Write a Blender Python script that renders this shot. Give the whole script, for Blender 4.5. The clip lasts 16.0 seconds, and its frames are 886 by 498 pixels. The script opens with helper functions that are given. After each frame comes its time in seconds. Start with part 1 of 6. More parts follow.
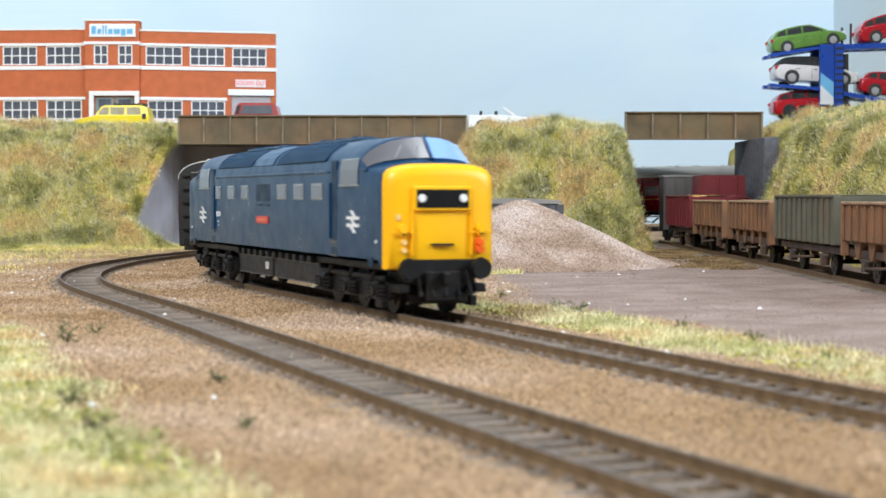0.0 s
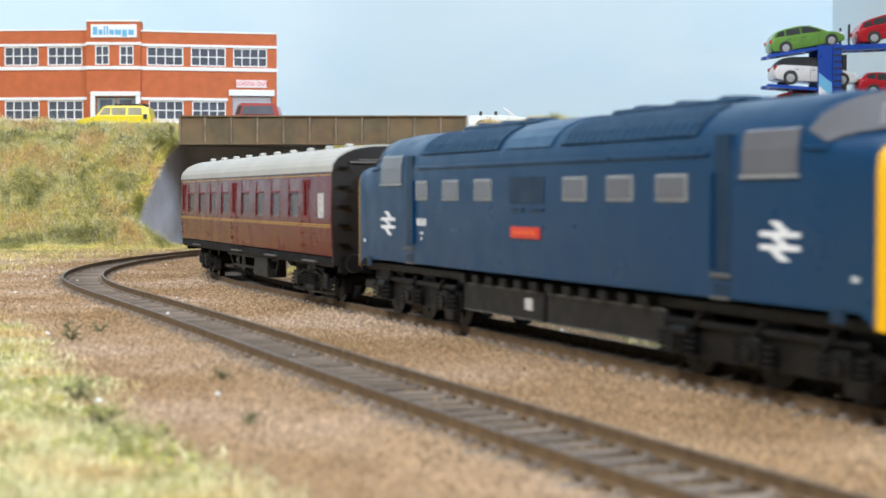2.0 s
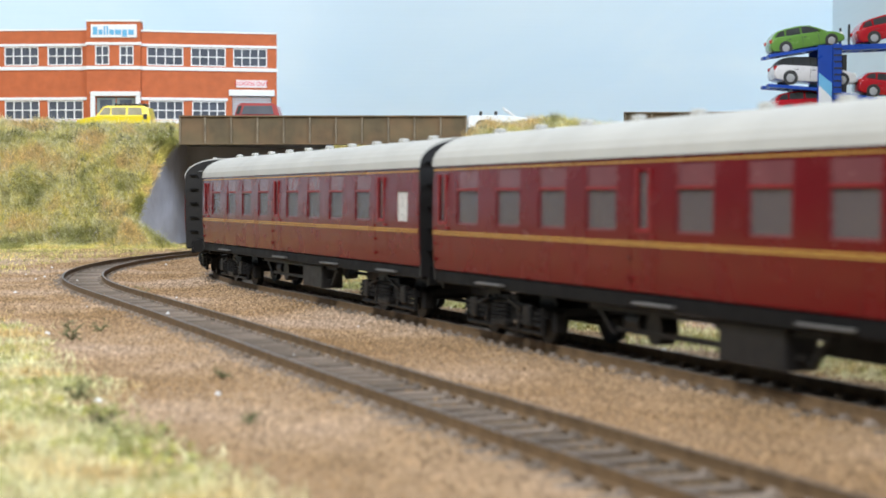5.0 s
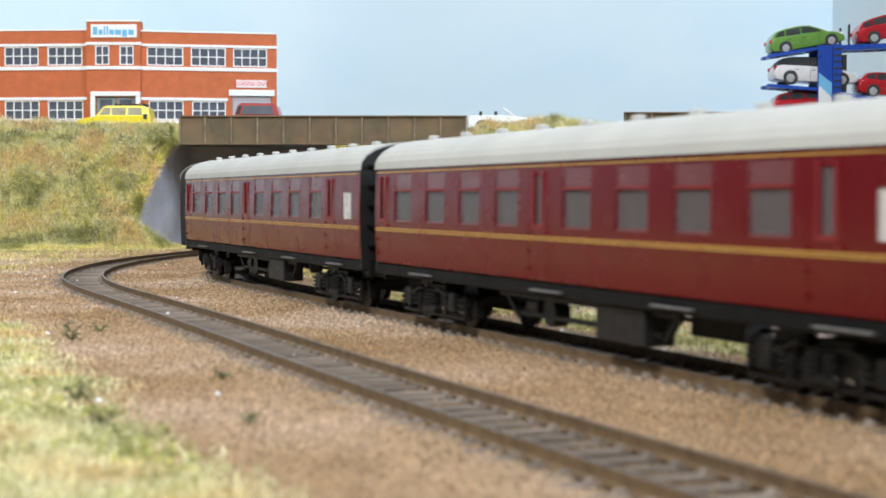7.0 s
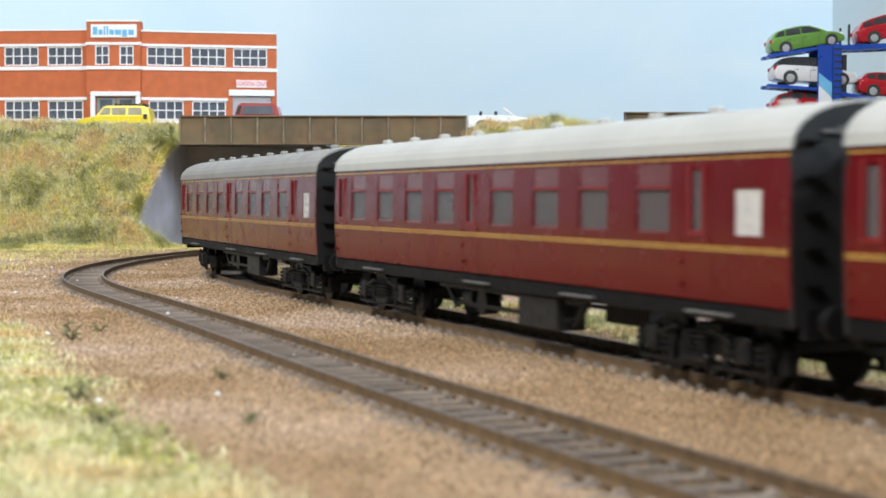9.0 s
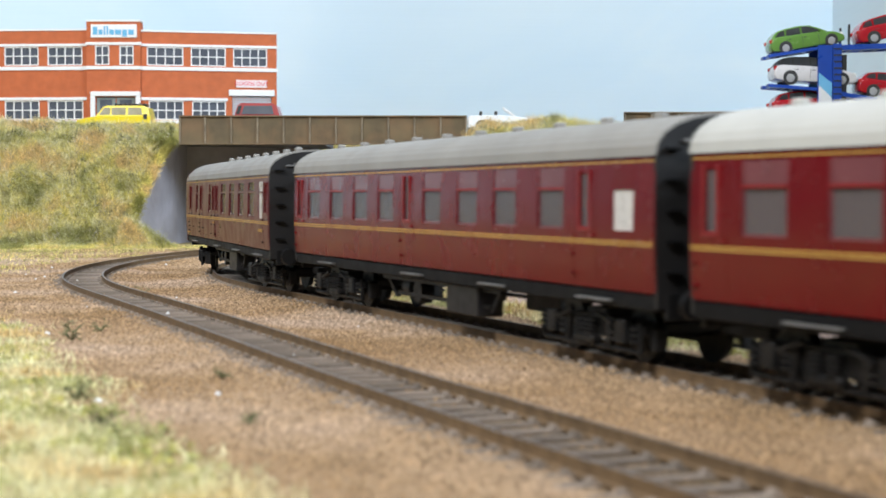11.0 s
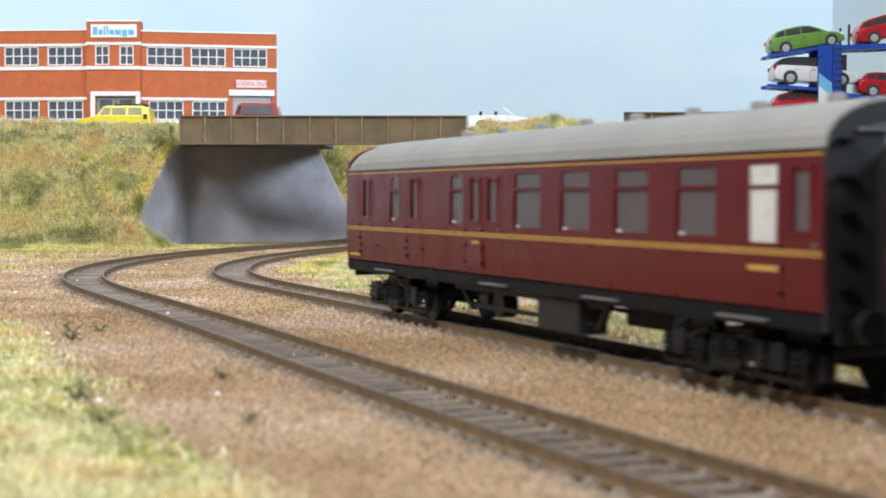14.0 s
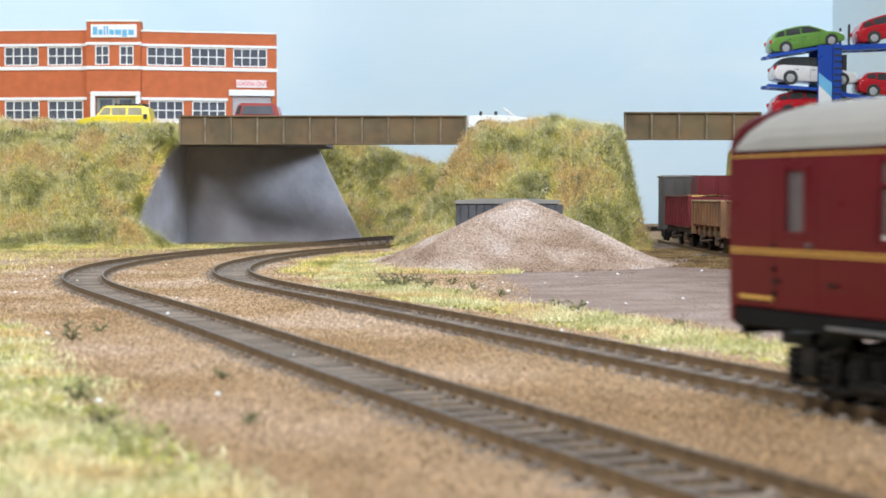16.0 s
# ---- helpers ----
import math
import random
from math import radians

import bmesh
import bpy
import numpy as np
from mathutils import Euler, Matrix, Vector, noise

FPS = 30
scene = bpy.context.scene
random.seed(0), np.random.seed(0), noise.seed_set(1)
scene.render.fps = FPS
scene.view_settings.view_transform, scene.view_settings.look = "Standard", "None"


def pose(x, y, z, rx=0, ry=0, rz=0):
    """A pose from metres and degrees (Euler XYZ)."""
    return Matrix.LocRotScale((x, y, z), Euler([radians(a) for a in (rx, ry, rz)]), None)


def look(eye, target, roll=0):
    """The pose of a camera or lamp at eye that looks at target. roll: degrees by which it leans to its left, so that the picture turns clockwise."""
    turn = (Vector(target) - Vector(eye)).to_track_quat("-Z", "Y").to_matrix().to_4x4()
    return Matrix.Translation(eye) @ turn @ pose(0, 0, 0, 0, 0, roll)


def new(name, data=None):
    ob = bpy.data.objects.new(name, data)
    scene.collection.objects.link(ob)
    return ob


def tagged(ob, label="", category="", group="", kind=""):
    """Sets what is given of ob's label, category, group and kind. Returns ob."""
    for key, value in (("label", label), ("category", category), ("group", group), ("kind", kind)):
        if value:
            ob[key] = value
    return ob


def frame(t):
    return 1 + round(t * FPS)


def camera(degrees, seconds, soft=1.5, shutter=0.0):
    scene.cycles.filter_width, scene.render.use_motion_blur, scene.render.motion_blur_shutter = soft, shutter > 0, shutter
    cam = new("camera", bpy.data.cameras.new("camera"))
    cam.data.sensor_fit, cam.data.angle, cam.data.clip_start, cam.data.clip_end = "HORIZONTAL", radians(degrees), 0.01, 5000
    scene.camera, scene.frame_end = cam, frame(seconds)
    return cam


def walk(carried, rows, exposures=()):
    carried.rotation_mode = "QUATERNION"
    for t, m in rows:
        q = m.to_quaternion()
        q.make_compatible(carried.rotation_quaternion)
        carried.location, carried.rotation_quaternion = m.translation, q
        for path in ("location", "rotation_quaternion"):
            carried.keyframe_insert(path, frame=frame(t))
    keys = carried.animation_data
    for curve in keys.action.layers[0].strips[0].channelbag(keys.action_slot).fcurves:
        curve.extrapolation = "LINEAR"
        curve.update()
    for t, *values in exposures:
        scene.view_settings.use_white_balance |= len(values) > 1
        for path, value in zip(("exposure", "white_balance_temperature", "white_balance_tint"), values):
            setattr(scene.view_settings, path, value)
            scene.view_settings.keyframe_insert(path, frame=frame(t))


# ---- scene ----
# A model railway at 1:76; every builder below works in millimetres, and MM turns them into metres.
MM = 0.001
RAIL_TOP = 4.2

cam = camera(31.28, 16.0, soft=1.5, shutter=0.5)
cam.data.dof.use_dof = True
cam.data.dof.focus_distance = 0.80
cam.data.dof.aperture_fstop = 42.0
EYE_Z = 39.6 * MM


def eye(x, y, z):
    return Matrix.Translation((x, y, z)) @ pose(0, 0, 0, 90 - 1.886, 0, 0)


walk(cam, [(0.0, eye(0, 0.0055, EYE_Z)), (0.6, eye(0, 0.0035, EYE_Z)), (1.4, eye(0, 0.0006, EYE_Z)),
           (2.0, eye(0, 0, EYE_Z)), (16.0, eye(0, 0, EYE_Z))], exposures=((0.0, 0.0), (16.0, 0.0)))

# ---- light: added area lamps, all unseen, and even world light for the walls' bounce ----
world = bpy.data.worlds.new("room_light")
scene.world = world
world.use_nodes = True
world.node_tree.nodes["Background"].inputs[0].default_value = (0.85, 0.93, 1.0, 1)
world.node_tree.nodes["Background"].inputs[1].default_value = 0.20


def unseen_lamp(x, y, z, sx, sy, watts, tint, target):
    d = bpy.data.lights.new("unseen_area_lamp", "AREA")
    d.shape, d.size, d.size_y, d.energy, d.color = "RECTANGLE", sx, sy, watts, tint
    ob = new("unseen_area_lamp", d)
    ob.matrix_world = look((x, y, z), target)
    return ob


# low front lamp and overhead lamp, both added with no fixture in view
unseen_lamp(-0.62, -0.45, 1.05, 0.55, 0.25, 27.0, (0.905, 0.945, 0.985), (-0.08, 1.1, 0.05))
unseen_lamp(-0.15, 0.70, 1.45, 1.2, 0.25, 12.5, (0.905, 0.945, 0.985), (0.0, 1.25, 0.05))
# cool daylight lamp for an unseen window beyond the open side of the layout
unseen_lamp(1.70, 0.10, 0.95, 0.7, 0.6, 38.0, (0.74, 0.87, 1.0), (0.0, 0.75, 0.0))


# ---- materials ----
def mat(name, base, rough=0.6, metal=0.0, vary=0.12, scale=400.0, bump=0.0, bump_scale=2500.0, dirt=None, dirt_amount=0.0,
        dirt_scale=60.0, island=0.0, rand=0.0, coat=0.0, spec=0.5):
    m = bpy.data.materials.new(name)
    m.use_nodes = True
    nt = m.node_tree
    b = nt.nodes["Principled BSDF"]
    b.inputs["Roughness"].default_value = rough
    b.inputs["Metallic"].default_value = metal
    b.inputs["Coat Weight"].default_value = coat
    b.inputs["Specular IOR Level"].default_value = spec
    tc = nt.nodes.new("ShaderNodeTexCoord")

    def tex(s, detail):
        n = nt.nodes.new("ShaderNodeTexNoise")
        n.inputs["Scale"].default_value, n.inputs["Detail"].default_value = s, detail
        nt.links.new(tc.outputs["Object"], n.inputs["Vector"])
        return n.outputs["Fac"]

    def mix(fac, a, c, kind="MIX"):
        n = nt.nodes.new("ShaderNodeMix")
        n.data_type, n.blend_type = "RGBA", kind
        for sock, v in ((n.inputs[0], fac), (n.inputs[6], a), (n.inputs[7], c)):
            if isinstance(v, (int, float)):
                sock.default_value = v
            elif isinstance(v, tuple):
                sock.default_value = (*v, 1) if len(v) == 3 else v
            else:
                nt.links.new(v, sock)
        return n.outputs[2]

    def ramp(v, lo, hi, a=0.0, c=1.0):
        n = nt.nodes.new("ShaderNodeMapRange")
        n.inputs[1].default_value, n.inputs[2].default_value = lo, hi
        n.inputs[3].default_value, n.inputs[4].default_value = a, c
        nt.links.new(v, n.inputs[0])
        return n.outputs[0]

    dark = tuple(c * (1 - vary) for c in base)
    light = tuple(min(1.0, c * (1 + vary)) for c in base)
    col = mix(ramp(tex(scale, 4), 0.3, 0.7), dark, light)
    if dirt:
        col = mix(ramp(tex(dirt_scale, 6), 0.62 - 0.35 * dirt_amount, 0.72, 0.0, 0.9), col, dirt)
    if island or rand:
        src = nt.nodes.new("ShaderNodeNewGeometry").outputs["Random Per Island"] if island else nt.nodes.new("ShaderNodeObjectInfo").outputs["Random"]
        hsv = nt.nodes.new("ShaderNodeHueSaturation")
        nt.links.new(ramp(src, 0, 1, 1 - (island or rand), 1 + (island or rand)), hsv.inputs["Value"])
        nt.links.new(col, hsv.inputs["Color"])
        col = hsv.outputs[0]
    nt.links.new(col, b.inputs["Base Color"])
    if vary:
        nt.links.new(ramp(tex(scale * 2.1, 3), 0.3, 0.7, max(0.02, rough - 0.08), min(1, rough + 0.08)), b.inputs["Roughness"])
    if bump:
        bn = nt.nodes.new("ShaderNodeBump")
        bn.inputs["Strength"].default_value, bn.inputs["Distance"].default_value = bump, 0.0006
        nt.links.new(tex(bump_scale, 5), bn.inputs["Height"])
        nt.links.new(bn.outputs[0], b.inputs["Normal"])
    return m


def blend3(name, cols, scale, rough=0.9, fine=1800.0, island=0.25, bump=0.4, spread=0.14):
    """Ground cover: three colours in patches, with fine grain."""
    m = bpy.data.materials.new(name)
    m.use_nodes = True
    nt = m.node_tree
    b = nt.nodes["Principled BSDF"]
    b.inputs["Roughness"].default_value = rough
    b.inputs["Specular IOR Level"].default_value = 0.2
    tc = nt.nodes.new("ShaderNodeTexCoord")
    geo = nt.nodes.new("ShaderNodeNewGeometry")

    def tex(s, d):
        n = nt.nodes.new("ShaderNodeTexNoise")
        n.inputs["Scale"].default_value, n.inputs["Detail"].default_value = s, d
        nt.links.new(geo.outputs["Position"], n.inputs["Vector"])
        return n.outputs["Fac"]

    r = nt.nodes.new("ShaderNodeValToRGB")
    e = r.color_ramp.elements
    e[0].position, e[0].color = 0.5 - spread, (*cols[0], 1)
    e[1].position, e[1].color = 0.5 + spread, (*cols[2], 1)
    k = e.new(0.5)
    k.color = (*cols[1], 1)
    nt.links.new(tex(scale, 5), r.inputs[0])
    hsv = nt.nodes.new("ShaderNodeHueSaturation")
    nt.links.new(r.outputs[0], hsv.inputs["Color"])
    mr = nt.nodes.new("ShaderNodeMapRange")
    mr.inputs[1].default_value, mr.inputs[2].default_value = 0.3, 0.7
    mr.inputs[3].default_value, mr.inputs[4].default_value = 0.7, 1.3
    nt.links.new(tex(fine, 3), mr.inputs[0])
    val = mr.outputs[0]
    if island:
        mi = nt.nodes.new("ShaderNodeMapRange")
        mi.inputs[3].default_value, mi.inputs[4].default_value = 1 - island, 1 + island
        nt.links.new(geo.outputs["Random Per Island"], mi.inputs[0])
        mul = nt.nodes.new("ShaderNodeMath")
        mul.operation = "MULTIPLY"
        nt.links.new(val, mul.inputs[0])
        nt.links.new(mi.outputs[0], mul.inputs[1])
        val = mul.outputs[0]
    nt.links.new(val, hsv.inputs["Value"])
    nt.links.new(hsv.outputs[0], b.inputs["Base Color"])
    if bump:
        bn = nt.nodes.new("ShaderNodeBump")
        bn.inputs["Strength"].default_value, bn.inputs["Distance"].default_value = bump, 0.0008
        nt.links.new(tex(fine * 0.7, 4), bn.inputs["Height"])
        nt.links.new(bn.outputs[0], b.inputs["Normal"])
    return m


M_ground = blend3("ground_cover", ((0.29, 0.185, 0.098), (0.35, 0.232, 0.135), (0.41, 0.29, 0.19)), 13.0, fine=1500.0, island=0)
M_stone = blend3("gravel_stone", ((0.30, 0.19, 0.098), (0.38, 0.255, 0.15), (0.47, 0.345, 0.25)), 14.0, island=0.5, bump=0)
M_yard = blend3("yard_dirt", ((0.235, 0.17, 0.14), (0.30, 0.225, 0.195), (0.36, 0.28, 0.245)), 18.0, island=0)
M_heap = blend3("heap_grit", ((0.31, 0.215, 0.155), (0.43, 0.32, 0.255), (0.54, 0.44, 0.385)), 30.0, island=0.4)
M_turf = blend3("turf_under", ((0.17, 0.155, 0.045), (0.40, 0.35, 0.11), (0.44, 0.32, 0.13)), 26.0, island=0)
M_grass = blend3("grass_fibre", ((0.28, 0.265, 0.075), (0.76, 0.67, 0.21), (0.80, 0.60, 0.27)), 26.0, island=0.45, bump=0, spread=0.10)
M_grass_pale = blend3("grass_pale", ((0.46, 0.45, 0.20), (0.80, 0.75, 0.46), (0.68, 0.50, 0.24)), 26.0, island=0.3, bump=0, spread=0.1)
M_straw = blend3("dead_stalk", ((0.48, 0.43, 0.31), (0.62, 0.56, 0.42), (0.70, 0.64, 0.50)), 60.0, island=0.4, bump=0)
M_weed = blend3("weed", ((0.10, 0.115, 0.055), (0.17, 0.175, 0.085), (0.33, 0.29, 0.17)), 90.0, island=0.5, bump=0)
M_rail = mat("rusty_rail", (0.17, 0.105, 0.052), 0.7, 0.1, 0.25, 300)
M_railhead = mat("dull_rail_head", (0.17, 0.145, 0.13), 0.5, 0.5, 0.2, 300)
M_sleeper = mat("weathered_sleeper", (0.20, 0.16, 0.128), 0.9, 0, 0.3, 250, 0.3, 1500, rand=0.3)
M_girder = mat("olive_brown_girder", (0.125, 0.088, 0.042), 0.5, 0, 0.35, 45, 0.2, 1200, (0.19, 0.11, 0.05), 0.5, 55)
M_concrete = mat("painted_grey_wall", (0.40, 0.385, 0.44), 0.6, 0, 0.2, 35, 1.0, 170, (0.30, 0.275, 0.29), 0.5, 26)
M_room = mat("room_paint", (0.75, 0.75, 0.73), 0.9, 0, 0.03, 3)
M_brick = mat("orange_brick", (0.50, 0.125, 0.042), 0.75, 0, 0.1, 120, 0.1, 900)
M_white = mat("white_trim", (0.80, 0.80, 0.80), 0.6, 0, 0.04, 200)
M_black = mat("black_underframe", (0.0045, 0.0042, 0.0045), 0.5, 0, 0.35, 200, 0.1, 1500, (0.016, 0.013, 0.011), 0.25, 90, spec=0.35)
M_blue = mat("rail_blue", (0.0024, 0.039, 0.104), 0.34, 0, 0.05, 60, spec=0.4, dirt=(0.006, 0.043, 0.085), dirt_amount=0.1, dirt_scale=25)
M_yellow = mat("warning_yellow", (1.0, 0.50, 0.002), 0.40, 0, 0.04, 60)
M_maroon = mat("maroon_side", (0.122, 0.0016, 0.0042), 0.24, 0, 0.06, 50, spec=0.32)
M_maroon_dark = mat("dark_maroon_side", (0.100, 0.0045, 0.0082), 0.34, 0, 0.08, 50, spec=0.3)
M_roof = mat("pale_grey_roof", (0.46, 0.45, 0.42), 0.65, 0, 0.08, 50)
M_roof_dark = mat("weathered_grey_roof", (0.27, 0.255, 0.235), 0.6, 0, 0.1, 50)
M_gold = mat("gold_lining", (0.52, 0.29, 0.06), 0.5, 0, 0.05, 300)


# ---- building helpers ----
def data_of(bm, name):
    for v in bm.verts:
        v.co *= MM
    me = bpy.data.meshes.new(name)
    bm.normal_update()
    bm.to_mesh(me)
    bm.free()
    return me


def part(name, bm, material, parent=None, label="", smooth=False, at=None):
    """Links a bmesh, in millimetres, as one mesh object, under a thing or a part."""
    me = data_of(bm, name)
    for m in material if isinstance(material, (list, tuple)) else [material]:
        me.materials.append(m)
    if smooth:
        me.polygons.foreach_set("use_smooth", [True] * len(me.polygons))
        me.set_sharp_from_angle(angle=math.radians(48))
        me.update()
    ob = new(name, me)
    if parent:
        ob.parent = parent
    if at:
        ob.matrix_basis = at
    if label:
        ob["label"] = label
    return ob


def share(name, ob, m, parent):
    """Another object on the same mesh."""
    o = new(name, ob.data)
    o.parent = parent
    o.matrix_basis = m
    return o


def thing(name, label, category, m=None, group="", kind=""):
    ob = new(name)
    ob.empty_display_size = 0.01
    if m is not None:
        ob.matrix_basis = m
    return tagged(ob, label, category, group, kind)


def mm(x, y, z, rx=0, ry=0, rz=0):
    return pose(x * MM, y * MM, z * MM, rx, ry, rz)


def box(bm, x0, x1, y0, y1, z0, z1, bevel=0.0, seg=1, mi=0):
    r = bmesh.ops.create_cube(bm, size=1.0)
    vs = r["verts"]
    for v in vs:
        v.co = Vector(((x0 + x1) / 2 + v.co.x * (x1 - x0), (y0 + y1) / 2 + v.co.y * (y1 - y0), (z0 + z1) / 2 + v.co.z * (z1 - z0)))
    fs = {f for v in vs for f in v.link_faces}
    for f in fs:
        f.material_index = mi
    if bevel:
        es = list({e for v in vs for e in v.link_edges})
        bmesh.ops.bevel(bm, geom=es, offset=bevel, segments=seg, affect="EDGES", profile=0.5)
    return vs


def cyl(bm, p, q, r, seg=12, r2=None):
    p, q = Vector(p), Vector(q)
    d = q - p
    m = Matrix.Translation((p + q) / 2) @ d.to_track_quat("Z", "Y").to_matrix().to_4x4()
    bmesh.ops.create_cone(bm, cap_ends=True, segments=seg, radius1=r, radius2=r if r2 is None else r2, depth=d.length, matrix=m)


def prism(bm, outline, y0, y1, axis="y"):
    """Extrude an outline (a, b) along an axis: 'y' gives (a, y, b), 'x' gives (x, a, b), 'z' gives (a, b, z)."""
    def p3(a, b, t):
        return (a, t, b) if axis == "y" else (t, a, b) if axis == "x" else (a, b, t)
    A = [bm.verts.new(p3(a, b, y0)) for a, b in outline]
    B = [bm.verts.new(p3(a, b, y1)) for a, b in outline]
    n = len(A)
    fs = [bm.faces.new(A), bm.faces.new(B[::-1])]
    for i in range(n):
        fs.append(bm.faces.new((A[i], B[i], B[(i + 1) % n], A[(i + 1) % n])))
    bmesh.ops.recalc_face_normals(bm, faces=fs)
    return fs


def loft(bm, rings, caps=True, mi=0):
    """Joins closed rings of equal length."""
    V = [[bm.verts.new(p) for p in r] for r in rings]
    n = len(V[0])
    fs = []
    for a, b in zip(V, V[1:]):
        for i in range(n):
            fs.append(bm.faces.new((a[i], a[(i + 1) % n], b[(i + 1) % n], b[i])))
    if caps:
        fs += [bm.faces.new(V[0][::-1]), bm.faces.new(V[-1])]
    for f in fs:
        f.material_index = mi
    bmesh.ops.recalc_face_normals(bm, faces=fs)
    return fs


def mesh_np(name, V, F, material, smooth=False):
    """A mesh from numpy arrays, in millimetres; F has three or four corners a row."""
    me = bpy.data.meshes.new(name)
    n = F.shape[1]
    me.vertices.add(len(V))
    me.vertices.foreach_set("co", (V * MM).astype(np.float32).ravel())
    me.loops.add(F.size)
    me.loops.foreach_set("vertex_index", F.astype(np.int32).ravel())
    me.polygons.add(len(F))
    me.polygons.foreach_set("loop_start", np.arange(0, F.size, n, dtype=np.int32))
    me.polygons.foreach_set("use_smooth", np.full(len(F), smooth))
    for m in material if isinstance(material, (list, tuple)) else [material]:
        me.materials.append(m)
    me.update(calc_edges=True)
    me.validate()
    return new(name, me)


rng = np.random.default_rng(7)


def fbm(x, y, scale, octaves=4, seed=0.0):
    """Smooth noise on arrays, by rotated sine sums."""
    r = np.random.default_rng(int(seed * 10) + 11)
    out, amp = np.zeros_like(x, dtype=float), 1.0
    for _ in range(octaves):
        for _ in range(3):
            a, p1, p2 = r.uniform(0, 6.283, 3)
            u = (x * np.cos(a) + y * np.sin(a)) / scale * r.uniform(0.7, 1.4)
            w = (y * np.cos(a) - x * np.sin(a)) / scale * r.uniform(0.7, 1.4)
            out += amp * np.sin(u + p1 + 1.3 * np.sin(w + p2)) / 3
        amp *= 0.5
        scale *= 0.5
    return out


# ---- the line of the track ----
def make_line():
    """Centre line of the inner track from the near end (s = -1700) to the far end; s, x, y and heading, in mm and radians."""
    step = 4.0
    s = np.arange(0, 2800 + step, step)
    node_s = [0, 150, 300, 420, 540, 660, 780, 1000, 1020, 1310, 1330, 2800]
    node_k = [-0.00027, -0.00022, 0.0002, 0.00009, -0.00209, -0.00158, -0.00121, -0.00121, -0.0035, -0.0035, 0, 0]
    k = np.interp(s, node_s, node_k)
    th = 0.41033 + np.concatenate([[0], np.cumsum((k[1:] + k[:-1]) / 2 * step)])
    dx, dy = -np.sin(th), np.cos(th)
    x = 107.06 + np.concatenate([[0], np.cumsum((dx[1:] + dx[:-1]) / 2 * step)])
    y = 205.43 + np.concatenate([[0], np.cumsum((dy[1:] + dy[:-1]) / 2 * step)])
    back = np.arange(-1800, 0, step)
    x = np.concatenate([107.06 + np.sin(0.41033) * -back, x])
    y = np.concatenate([205.43 - np.cos(0.41033) * -back, y])
    return np.concatenate([back, s]), x, y, np.concatenate([np.full(len(back), 0.41033), th])


LS, LX, LY, LTH = make_line()
SPACING = 69.0


def line_at(s, off=0.0):
    """Point and heading at s; off shifts it towards the outer side."""
    x, y, th = np.interp(s, LS, LX), np.interp(s, LS, LY), np.interp(s, LS, LTH)
    return x - np.cos(th) * off, y - np.sin(th) * off, th


def rise(s):
    """The back of the loop climbs a little."""
    return 9.0 * min(1.0, max(0.0, (s - 1020) / 260.0))


def track(off, s0, s1, label, m_sleeper, sleeper_from, sleeper_to):
    t = thing("railway_track", label, "railway track")
    ss = np.arange(s0, s1, 8.0)
    for side in (-1, 1):
        # rail profile: foot, web, head
        prof = [(-0.85, 1.7), (0.85, 1.7), (0.85, 1.95), (0.28, 2.2), (0.28, 3.5), (0.44, 3.6), (0.44, 4.2), (-0.44, 4.2), (-0.44, 3.6), (-0.28, 3.5), (-0.28, 2.2), (-0.85, 1.95)]
        bm = bmesh.new()
        rings = []
        for s in ss:
            r = []
            for a, z in prof:
                x, y, _ = line_at(s, off + side * 8.8 + a)
                r.append((x, y, z + rise(s)))
            rings.append(r)
        loft(bm, rings)
        bm.faces.ensure_lookup_table()
        for f in bm.faces:
            if all(v.co.z - 4.1 > -0.01 for v in f.verts) and len(f.verts) == 4:
                f.material_index = 1
        part("rail", bm, [M_rail, M_railhead], t)
    first = None
    for s in np.arange(sleeper_from, sleeper_to, 7.6):
        x, y, th = line_at(s + random.uniform(-0.4, 0.4), off)
        m = mm(x, y, rise(s), 0, 0, math.degrees(th) + random.uniform(-1, 1))
        if first is None:
            bm = bmesh.new()
            box(bm, -16, 16, -1.4, 1.4, -0.8, 1.85, 0.25)
            for sx in (-8.8, 8.8):
                for e in (-1.75, 1.75):
                    box(bm, sx + e - 0.55, sx + e + 0.55, -1.0, 1.0, 1.6, 2.5, 0.2)
            first = part("sleeper", bm, m_sleeper, t, at=m)
        else:
            share("sleeper", first, m, t)
    return t


# ---- ground sheet ----
def track_offset(x, y):
    """Signed distance of points from the inner track's centre line (outer side positive)."""
    out = np.empty(len(x))
    keep = (LS > -600) & (LS < 2000)
    lx, ly, lt = LX[keep][::2], LY[keep][::2], LTH[keep][::2]
    for a in range(0, len(x), 20000):
        xs, ys = x[a:a + 20000], y[a:a + 20000]
        i = ((xs[:, None] - lx) ** 2 + (ys[:, None] - ly) ** 2).argmin(1)
        out[a:a + 20000] = -(xs - lx[i]) * np.cos(lt[i]) - (ys - ly[i]) * np.sin(lt[i])
    return out


def smooth01(a, lo, hi):
    t = np.clip((a - lo) / (hi - lo), 0, 1)
    return t * t * (3 - 2 * t)


